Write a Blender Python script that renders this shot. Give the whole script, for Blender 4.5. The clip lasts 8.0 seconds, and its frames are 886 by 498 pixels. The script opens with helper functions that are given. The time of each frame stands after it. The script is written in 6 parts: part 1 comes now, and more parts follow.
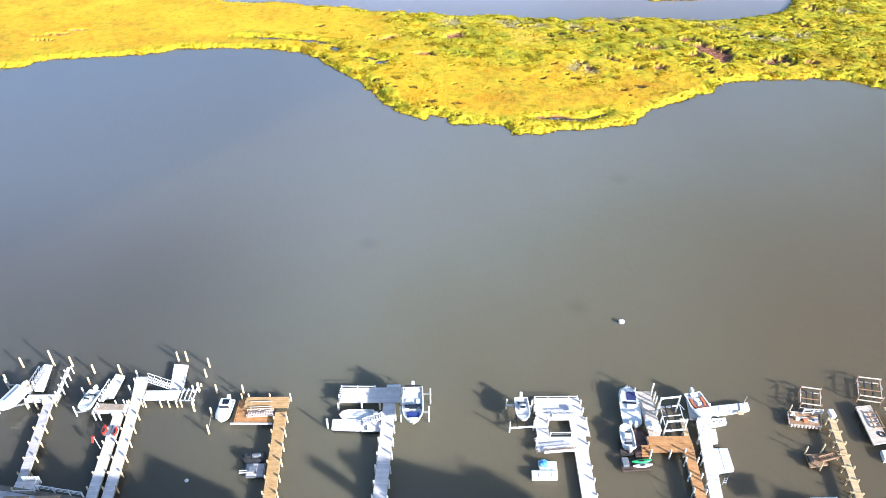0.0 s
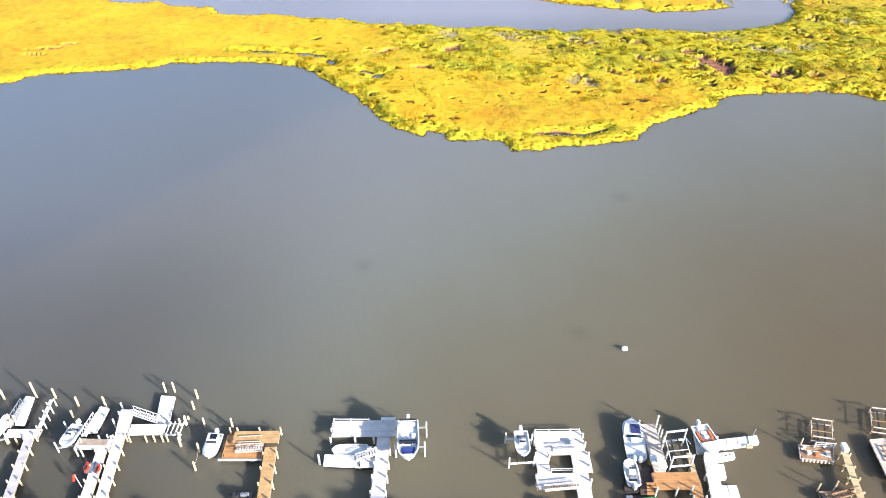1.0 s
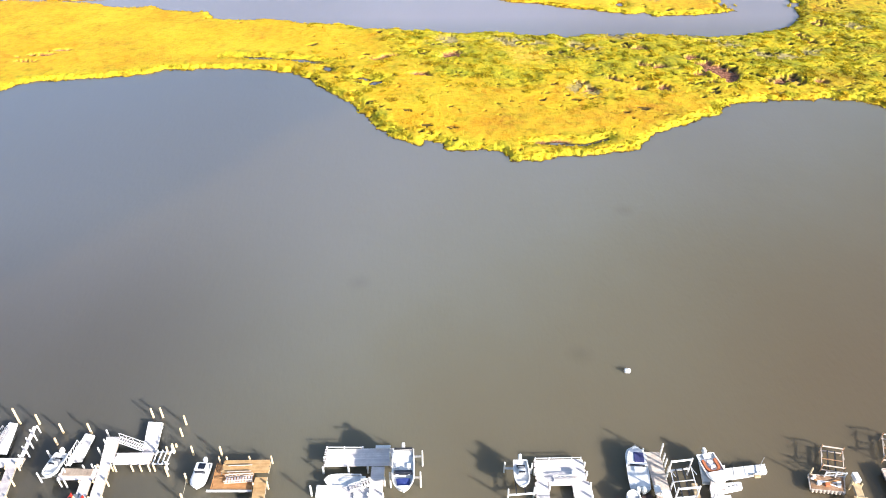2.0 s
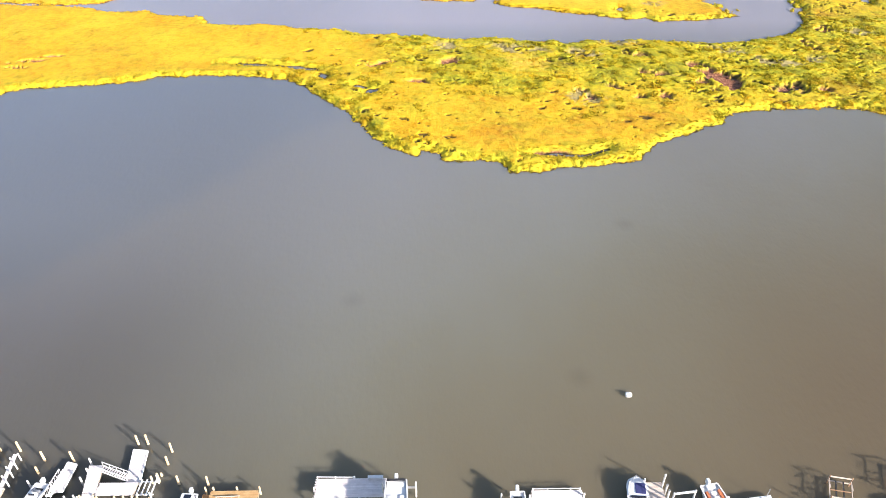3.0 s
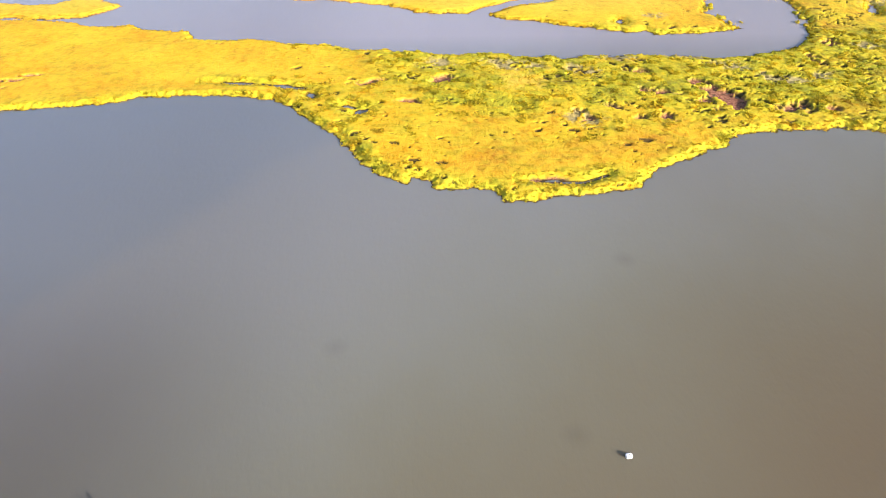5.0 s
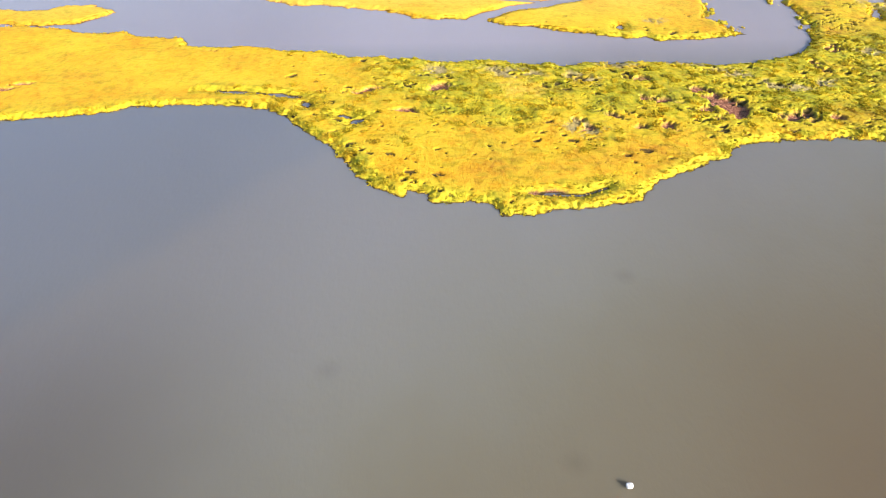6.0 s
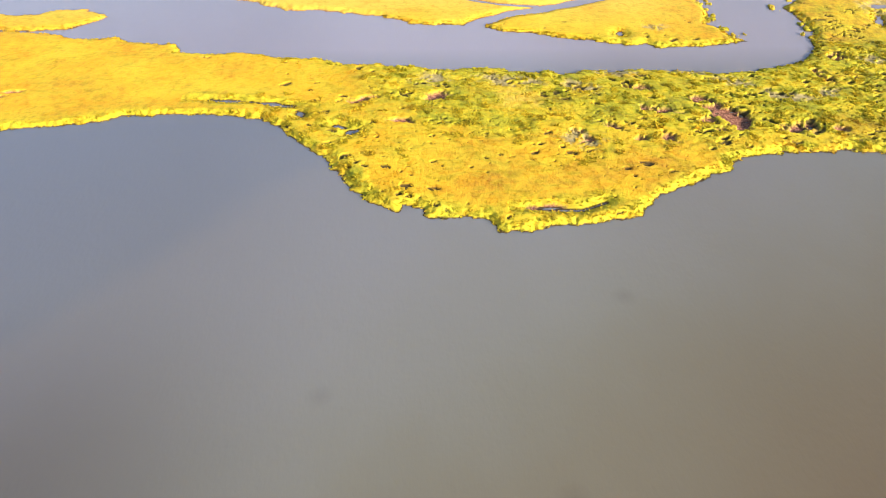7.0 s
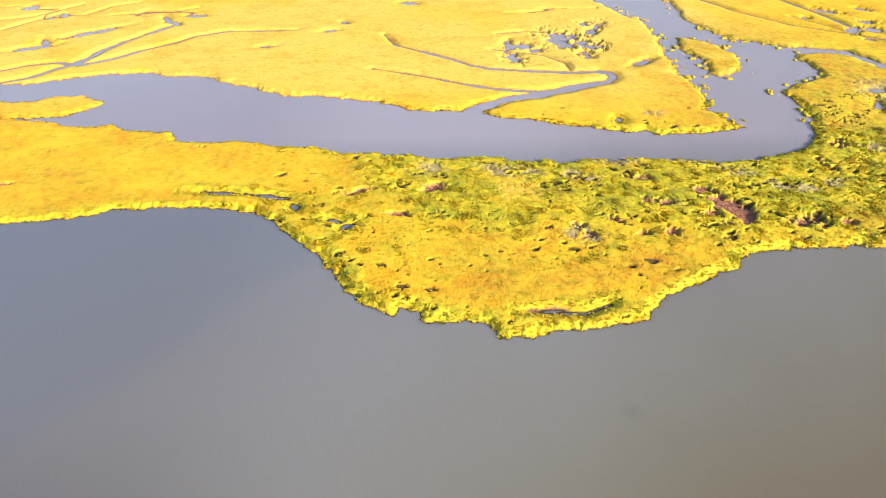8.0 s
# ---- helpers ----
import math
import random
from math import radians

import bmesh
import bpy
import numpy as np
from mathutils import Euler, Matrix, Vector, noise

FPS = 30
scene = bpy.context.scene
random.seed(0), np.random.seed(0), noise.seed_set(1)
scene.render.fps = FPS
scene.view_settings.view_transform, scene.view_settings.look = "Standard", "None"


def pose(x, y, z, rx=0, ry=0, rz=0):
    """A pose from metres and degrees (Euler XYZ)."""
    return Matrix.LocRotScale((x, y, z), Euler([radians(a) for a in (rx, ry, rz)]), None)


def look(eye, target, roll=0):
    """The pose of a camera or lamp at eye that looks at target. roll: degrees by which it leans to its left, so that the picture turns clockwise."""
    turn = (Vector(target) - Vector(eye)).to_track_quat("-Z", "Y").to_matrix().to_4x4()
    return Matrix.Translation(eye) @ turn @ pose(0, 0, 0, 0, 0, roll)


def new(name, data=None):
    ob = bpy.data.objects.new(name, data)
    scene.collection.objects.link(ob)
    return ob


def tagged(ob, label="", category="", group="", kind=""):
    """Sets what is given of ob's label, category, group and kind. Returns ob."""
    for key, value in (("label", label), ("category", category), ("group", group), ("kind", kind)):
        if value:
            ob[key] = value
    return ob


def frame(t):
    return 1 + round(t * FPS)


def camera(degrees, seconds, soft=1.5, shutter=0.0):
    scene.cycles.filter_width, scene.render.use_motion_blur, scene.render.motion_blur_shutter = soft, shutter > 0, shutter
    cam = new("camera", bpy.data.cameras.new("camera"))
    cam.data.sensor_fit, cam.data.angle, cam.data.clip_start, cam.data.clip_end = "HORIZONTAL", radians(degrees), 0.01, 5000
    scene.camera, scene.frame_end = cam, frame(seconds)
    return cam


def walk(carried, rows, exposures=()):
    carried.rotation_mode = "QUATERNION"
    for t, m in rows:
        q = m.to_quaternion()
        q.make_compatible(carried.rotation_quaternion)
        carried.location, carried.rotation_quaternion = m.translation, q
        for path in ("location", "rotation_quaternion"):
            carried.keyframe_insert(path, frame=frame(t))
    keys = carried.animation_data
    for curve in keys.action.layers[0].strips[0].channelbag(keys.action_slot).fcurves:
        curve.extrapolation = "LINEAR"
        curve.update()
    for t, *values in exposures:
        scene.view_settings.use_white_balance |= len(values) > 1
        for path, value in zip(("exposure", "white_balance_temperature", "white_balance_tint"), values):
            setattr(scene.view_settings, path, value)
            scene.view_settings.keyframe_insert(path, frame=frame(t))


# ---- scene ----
# ================= camera =================
cam = camera(64.0, 8.0, soft=0.85)
# seconds, eye x y z, yaw, pitch, roll
ROWS = [
    (0.0, 0.00, -1.60, 71.99, -1.24, -37.77, 0.37),
    (0.5, 0.42, 0.66, 71.86, -1.18, -37.23, 0.26),
    (1.0, 0.66, 2.66, 72.03, -1.16, -37.28, 0.15),
    (1.5, 0.97, 4.83, 72.27, -1.10, -37.36, 0.04),
    (3.0, 1.92, 10.89, 72.81, -1.10, -37.48, 0.12),
    (3.5, 2.48, 13.45, 73.14, -1.04, -37.57, -0.01),
    (4.0, 2.86, 15.95, 73.40, -1.04, -37.59, -0.13),
    (4.5, 3.39, 18.10, 73.66, -1.03, -37.58, -0.12),
    (6.0, 4.76, 23.95, 74.65, -0.94, -37.69, -0.27),
    (6.5, 5.00, 26.27, 75.15, -0.98, -37.82, -0.31),
    (7.0, 5.36, 28.32, 75.80, -1.07, -37.95, -0.12),
    (7.5, 5.16, 30.55, 77.30, -1.10, -38.51, -0.31),
    (7.6, 5.11, 31.66, 77.77, -1.11, -38.70, -0.11),
    (7.7, 5.24, 33.00, 78.15, -1.26, -37.56, 0.23),
    (7.8, 5.43, 34.42, 78.49, -1.24, -36.36, 0.24),
    (7.9, 5.68, 35.85, 78.78, -1.13, -34.39, 0.14),
    (8.0, 5.96, 37.21, 79.05, -1.11, -33.09, -0.25),
]
walk(cam, [(t, pose(x, y, z, 90 + pitch, 0, yaw) @ pose(0, 0, 0, 0, 0, roll)) for t, x, y, z, yaw, pitch, roll in ROWS],
     [(0.0, 1.52, 5800, 7), (0.5, 1.53, 6000, 9), (1.0, 1.53, 6200, 9), (3.0, 1.47, 6620, 12), (6.0, 1.4, 6670, 13), (8.0, 1.36, 6720, 14)])

# ================= world and sun =================
SUN_AZ, SUN_EL = radians(127.6), radians(19.5)        # azimuth clockwise from +y
world = bpy.data.worlds.new("world")
scene.world = world
world.use_nodes = True
wn = world.node_tree
wn.nodes.clear()
sky = wn.nodes.new("ShaderNodeTexSky")
sky.sky_type = 'NISHITA'
sky.sun_disc = False
sky.sun_elevation, sky.sun_rotation = SUN_EL, SUN_AZ
sky.dust_density, sky.ozone_density = 1.2, 1.5
wbg = wn.nodes.new("ShaderNodeBackground")
wbg.inputs["Strength"].default_value = 0.11
wout = wn.nodes.new("ShaderNodeOutputWorld")
wn.links.new(sky.outputs[0], wbg.inputs["Color"])
wn.links.new(wbg.outputs[0], wout.inputs["Surface"])
sun_data = bpy.data.lights.new("sun", "SUN")
sun_data.energy, sun_data.angle, sun_data.color = 5.0, radians(1.4), (1.0, 0.95, 0.87)
sun = new("sun", sun_data)
sun.matrix_world = look((math.sin(SUN_AZ) * 200, math.cos(SUN_AZ) * 200, math.tan(SUN_EL) * 200), (0, 0, 0))


# ================= materials =================
def mat(name, rough=0.6, metal=0.0, spec=0.5):
    m = bpy.data.materials.new(name)
    m.use_nodes = True
    b = m.node_tree.nodes["Principled BSDF"]
    b.inputs["Roughness"].default_value, b.inputs["Metallic"].default_value = rough, metal
    b.inputs["Specular IOR Level"].default_value = spec
    return m, m.node_tree, b


def node(nt, kind, **sets):
    n = nt.nodes.new(kind)
    for k, v in sets.items():
        n.inputs[k.replace("_", " ")].default_value = v
    return n


def noise_tex(nt, scale, detail=4.0, coord="Object", stretch=(1, 1, 1)):
    tc = nt.nodes.new("ShaderNodeTexCoord")
    mp = nt.nodes.new("ShaderNodeMapping")
    mp.inputs["Scale"].default_value = stretch
    n = node(nt, "ShaderNodeTexNoise", Scale=scale, Detail=detail, Roughness=0.6)
    nt.links.new(tc.outputs[coord], mp.inputs["Vector"])
    nt.links.new(mp.outputs[0], n.inputs["Vector"])
    return n


def ramp(nt, src, stops, blend='LINEAR'):
    r = nt.nodes.new("ShaderNodeValToRGB")
    r.color_ramp.interpolation = blend
    e = r.color_ramp.elements
    while len(e) < len(stops):
        e.new(0.5)
    for el, (p, c) in zip(e, stops):
        el.position, el.color = p, (*c, 1)
    nt.links.new(src, r.inputs["Fac"])
    return r.outputs["Color"]


def mixc(nt, fac, a, b, mode='MIX'):
    m = nt.nodes.new("ShaderNodeMix")
    m.data_type, m.blend_type = 'RGBA', mode
    for sock, v in ((m.inputs["Factor"], fac), (m.inputs["A"], a), (m.inputs["B"], b)):
        if hasattr(v, "links"):
            nt.links.new(v, sock)
        elif isinstance(v, tuple):
            sock.default_value = (*v, 1)
        else:
            sock.default_value = v
    return m.outputs["Result"]


def bump(nt, b, src, strength=0.3, dist=0.02):
    n = node(nt, "ShaderNodeBump", Strength=strength, Distance=dist)
    nt.links.new(src, n.inputs["Height"])
    nt.links.new(n.outputs["Normal"], b.inputs["Normal"])
    return n


def surface(name, dark, light, rough=0.7, scale=6.0, fine=60.0, metal=0.0, spec=0.4, bumps=0.25, stretch=(1, 1, 1)):
    """A worn surface: two tones in broad stains, fine grain over them, and a slight tone for each separate piece."""
    m, nt, b = mat(name, rough, metal, spec)
    broad = noise_tex(nt, scale, 5, stretch=stretch)
    grain = noise_tex(nt, fine, 3, stretch=stretch)
    col = ramp(nt, broad.outputs["Fac"], [(0.3, dark), (0.7, light)])
    g = ramp(nt, grain.outputs["Fac"], [(0.3, (0.78, 0.78, 0.78)), (0.7, (1.0, 1.0, 1.0))])
    col = mixc(nt, 1.0, col, g, 'MULTIPLY')
    geo = nt.nodes.new("ShaderNodeNewGeometry")
    isl = ramp(nt, geo.outputs["Random Per Island"], [(0.0, (0.82, 0.82, 0.84)), (1.0, (1.0, 1.0, 1.0))])
    col = mixc(nt, 1.0, col, isl, 'MULTIPLY')
    nt.links.new(col, b.inputs["Base Color"])
    bump(nt, b, grain.outputs["Fac"], bumps, 0.01)
    return m


M = {}
M["bleached"] = surface("bleached_planks", (0.72, 0.64, 0.625), (0.86, 0.79, 0.775), 0.8, 1.2, 40)
M["pinkgrey"] = surface("grey_planks", (0.5, 0.445, 0.45), (0.68, 0.61, 0.61), 0.8, 1.2, 40)
M["tan"] = surface("tan_planks", (0.5, 0.28, 0.11), (0.66, 0.42, 0.2), 0.75, 1.5, 40)
M["orange"] = surface("stained_cedar_planks", (0.48, 0.22, 0.08), (0.62, 0.32, 0.13), 0.7, 1.5, 40)
M["honey"] = surface("yellow_pine_planks", (0.52, 0.36, 0.19), (0.68, 0.51, 0.3), 0.75, 1.5, 40)
M["blush"] = surface("sunlit_pine_planks", (0.6, 0.47, 0.38), (0.78, 0.65, 0.55), 0.75, 1.5, 40)
M["cedar"] = surface("worn_cedar_planks", (0.26, 0.13, 0.06), (0.5, 0.32, 0.2), 0.8, 2.2, 40)
M["weathered"] = surface("weathered_tan_planks", (0.34, 0.25, 0.19), (0.52, 0.41, 0.32), 0.8, 1.5, 40)
M["brown"] = surface("dark_brown_planks", (0.075, 0.045, 0.04), (0.13, 0.085, 0.07), 0.7, 1.5, 40)
M["pile"] = surface("pile_wood", (0.58, 0.41, 0.22), (0.76, 0.6, 0.4), 0.85, 2.0, 30, stretch=(1, 1, 0.2))
M["pilewhite"] = surface("white_pile_sleeve", (0.55, 0.53, 0.5), (0.78, 0.76, 0.74), 0.5, 2.0, 30)
M["beam"] = surface("weathered_beam", (0.32, 0.26, 0.2), (0.48, 0.41, 0.33), 0.85, 2.0, 40)
M["gel"] = surface("white_gelcoat", (0.82, 0.805, 0.8), (0.9, 0.885, 0.875), 0.22, 1.0, 20, spec=0.5, bumps=0.02)
M["vinyl"] = surface("white_plastic", (0.78, 0.765, 0.76), (0.88, 0.865, 0.855), 0.45, 1.0, 30, bumps=0.05)
M["alu"] = surface("aluminium", (0.6, 0.6, 0.61), (0.72, 0.72, 0.73), 0.4, 2.0, 40, metal=0.75, bumps=0.05)
M["galv"] = surface("galvanised_steel", (0.45, 0.44, 0.43), (0.62, 0.6, 0.58), 0.5, 2.0, 40, metal=0.6, bumps=0.08)
M["dark"] = surface("black_rubber", (0.02, 0.02, 0.022), (0.045, 0.045, 0.05), 0.6, 3.0, 40)
M["navy"] = surface("navy_canvas", (0.03, 0.035, 0.12), (0.045, 0.05, 0.17), 0.8, 3.0, 80)
M["blue"] = surface("blue_vinyl", (0.035, 0.06, 0.24), (0.06, 0.09, 0.32), 0.6, 3.0, 60)
M["sky"] = surface("light_blue_tarp", (0.1, 0.34, 0.65), (0.18, 0.45, 0.75), 0.6, 3.0, 60)
M["red"] = surface("red_plastic", (0.55, 0.03, 0.015), (0.68, 0.06, 0.03), 0.4, 3.0, 40)
M["rust"] = surface("rust_orange_upholstery", (0.5, 0.14, 0.05), (0.6, 0.2, 0.09), 0.7, 3.0, 60)
M["green"] = surface("green_plastic", (0.03, 0.4, 0.12), (0.05, 0.5, 0.18), 0.4, 3.0, 40)
M["glass"] = surface("tinted_glass", (0.01, 0.012, 0.02), (0.02, 0.022, 0.035), 0.08, 1.0, 10, spec=0.8, bumps=0.0)
M["grey"] = surface("grey_plastic", (0.16, 0.17, 0.19), (0.25, 0.26, 0.29), 0.5, 3.0, 40)
M["shingle"] = surface("tan_shingle", (0.3, 0.2, 0.13), (0.42, 0.3, 0.2), 0.9, 3.0, 30)
M["slate"] = surface("grey_shingle", (0.1, 0.1, 0.11), (0.18, 0.18, 0.19), 0.9, 3.0, 30)
M["siding"] = surface("pale_siding", (0.55, 0.55, 0.53), (0.66, 0.66, 0.64), 0.7, 0.5, 20)
M["lawn"] = surface("lawn", (0.04, 0.075, 0.02), (0.08, 0.12, 0.035), 0.9, 0.15, 4)
M["bulk"] = surface("timber_sheeting", (0.16, 0.13, 0.1), (0.28, 0.24, 0.19), 0.85, 1.0, 20, stretch=(1, 1, 0.2))
M["bark"] = surface("bark", (0.08, 0.06, 0.045), (0.15, 0.12, 0.09), 0.9, 3.0, 20)
M["leaf"] = surface("tree_leaf", (0.03, 0.07, 0.015), (0.06, 0.11, 0.03), 0.8, 1.0, 10)
M["bed"] = surface("silt", (0.08, 0.065, 0.05), (0.12, 0.1, 0.075), 0.9, 0.05, 2)
M["white"] = surface("white_paint", (0.78, 0.76, 0.755), (0.88, 0.86, 0.85), 0.5, 2.0, 30, bumps=0.05)
M["rope"] = surface("rope", (0.35, 0.3, 0.22), (0.5, 0.44, 0.34), 0.9, 5.0, 80)


WEED = [((-10.4, 93.0, 0), 2.3), ((21.9, 76.8, 0), 2.4), ((36.0, 112.6, 0), 2.4)]    # sunken weed beds that darken the water


def water_material():
    """Silty water: browner to the south-east, blue-grey to the north-west, with ripples."""
    m, nt, b = mat("turbid_water", 0.1, 0.0, 0.5)
    b.inputs["IOR"].default_value = 1.33
    # light scatters sideways in the silt, so that thin shadows blur
    b.subsurface_method = 'BURLEY'
    b.inputs["Subsurface Weight"].default_value = 0.9
    b.inputs["Subsurface Radius"].default_value = (1.0, 0.9, 0.7)
    b.inputs["Subsurface Scale"].default_value = 1.7
    broad = noise_tex(nt, 0.016, 4, stretch=(1.0, 0.7, 1))
    tc = nt.nodes.new("ShaderNodeTexCoord")
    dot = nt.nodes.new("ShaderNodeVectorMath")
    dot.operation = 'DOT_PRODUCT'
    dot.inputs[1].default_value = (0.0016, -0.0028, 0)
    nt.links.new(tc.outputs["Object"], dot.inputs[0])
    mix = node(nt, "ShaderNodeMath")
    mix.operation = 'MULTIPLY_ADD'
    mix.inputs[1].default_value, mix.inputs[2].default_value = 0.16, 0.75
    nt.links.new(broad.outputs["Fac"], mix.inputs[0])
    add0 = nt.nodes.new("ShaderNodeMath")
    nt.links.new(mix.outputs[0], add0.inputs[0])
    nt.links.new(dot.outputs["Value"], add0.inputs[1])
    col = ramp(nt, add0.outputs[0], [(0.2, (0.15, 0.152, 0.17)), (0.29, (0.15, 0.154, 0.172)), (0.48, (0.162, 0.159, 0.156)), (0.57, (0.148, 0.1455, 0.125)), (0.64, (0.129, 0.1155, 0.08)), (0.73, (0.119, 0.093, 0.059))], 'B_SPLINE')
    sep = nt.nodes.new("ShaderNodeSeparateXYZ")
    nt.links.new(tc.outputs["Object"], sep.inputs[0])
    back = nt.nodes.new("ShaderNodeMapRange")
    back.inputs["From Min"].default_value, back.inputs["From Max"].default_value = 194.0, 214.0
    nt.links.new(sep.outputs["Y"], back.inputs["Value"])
    col = mixc(nt, back.outputs["Result"], col, (0.245, 0.225, 0.255))        # sky glare on the back creek, painted as a paler colour
    # lens vignette painted into the water colour: darker to the west and east
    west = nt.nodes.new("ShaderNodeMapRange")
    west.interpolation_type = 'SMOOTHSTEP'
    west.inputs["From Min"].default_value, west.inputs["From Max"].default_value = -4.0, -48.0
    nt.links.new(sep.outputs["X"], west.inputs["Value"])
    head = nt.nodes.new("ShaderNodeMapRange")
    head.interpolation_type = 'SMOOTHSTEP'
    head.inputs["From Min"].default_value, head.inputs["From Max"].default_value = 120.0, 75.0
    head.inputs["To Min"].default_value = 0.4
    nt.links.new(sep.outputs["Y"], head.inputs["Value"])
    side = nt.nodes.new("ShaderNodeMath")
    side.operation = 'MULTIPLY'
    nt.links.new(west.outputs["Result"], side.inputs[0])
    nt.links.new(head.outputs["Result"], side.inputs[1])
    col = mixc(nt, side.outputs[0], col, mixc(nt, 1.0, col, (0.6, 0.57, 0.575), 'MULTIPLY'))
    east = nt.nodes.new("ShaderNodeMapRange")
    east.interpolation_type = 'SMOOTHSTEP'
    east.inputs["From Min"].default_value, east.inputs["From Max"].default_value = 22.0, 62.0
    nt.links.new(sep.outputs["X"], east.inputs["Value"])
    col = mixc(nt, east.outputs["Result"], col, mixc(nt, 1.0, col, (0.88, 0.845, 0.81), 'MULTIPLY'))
    # a wavering colour edge running north-east across the bay, bluer on its north-west side
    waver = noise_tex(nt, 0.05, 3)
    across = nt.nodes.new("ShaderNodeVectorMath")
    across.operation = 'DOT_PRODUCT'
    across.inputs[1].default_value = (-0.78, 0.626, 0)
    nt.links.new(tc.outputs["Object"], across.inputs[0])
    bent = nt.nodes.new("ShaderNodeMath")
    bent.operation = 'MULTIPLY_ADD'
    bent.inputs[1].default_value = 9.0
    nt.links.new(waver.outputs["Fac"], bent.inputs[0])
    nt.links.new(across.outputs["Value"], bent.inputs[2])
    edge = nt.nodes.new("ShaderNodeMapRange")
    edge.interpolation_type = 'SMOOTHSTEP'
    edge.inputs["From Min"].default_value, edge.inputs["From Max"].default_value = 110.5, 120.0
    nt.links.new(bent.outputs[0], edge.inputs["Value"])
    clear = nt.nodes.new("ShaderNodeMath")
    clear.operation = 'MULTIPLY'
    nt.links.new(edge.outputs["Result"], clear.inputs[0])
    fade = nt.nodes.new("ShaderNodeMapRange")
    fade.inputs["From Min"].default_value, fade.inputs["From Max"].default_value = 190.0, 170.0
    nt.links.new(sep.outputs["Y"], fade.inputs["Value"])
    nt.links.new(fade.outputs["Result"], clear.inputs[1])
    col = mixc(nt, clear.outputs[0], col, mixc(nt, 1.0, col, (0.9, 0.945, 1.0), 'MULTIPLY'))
    for place, size in WEED:
        far = nt.nodes.new("ShaderNodeVectorMath")
        far.operation = 'DISTANCE'
        far.inputs[1].default_value = place
        nt.links.new(tc.outputs["Object"], far.inputs[0])
        part_of = nt.nodes.new("ShaderNodeMath")
        part_of.operation = 'DIVIDE'
        part_of.inputs[1].default_value = size
        nt.links.new(far.outputs["Value"], part_of.inputs[0])
        col = mixc(nt, 1.0, col, ramp(nt, part_of.outputs[0], [(0.1, (0.89, 0.89, 0.9)), (1.0, (1, 1, 1))]), 'MULTIPLY')
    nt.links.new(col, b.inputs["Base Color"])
    w1 = noise_tex(nt, 0.9, 3, stretch=(1.5, 0.7, 1))
    w2 = noise_tex(nt, 0.3, 2, stretch=(0.8, 1.0, 1))
    add = nt.nodes.new("ShaderNodeMath")
    nt.links.new(w1.outputs["Fac"], add.inputs[0])
    nt.links.new(w2.outputs["Fac"], add.inputs[1])
    bump(nt, b, add.outputs[0], 0.5, 0.06)
    return m


M["water"] = water_material()


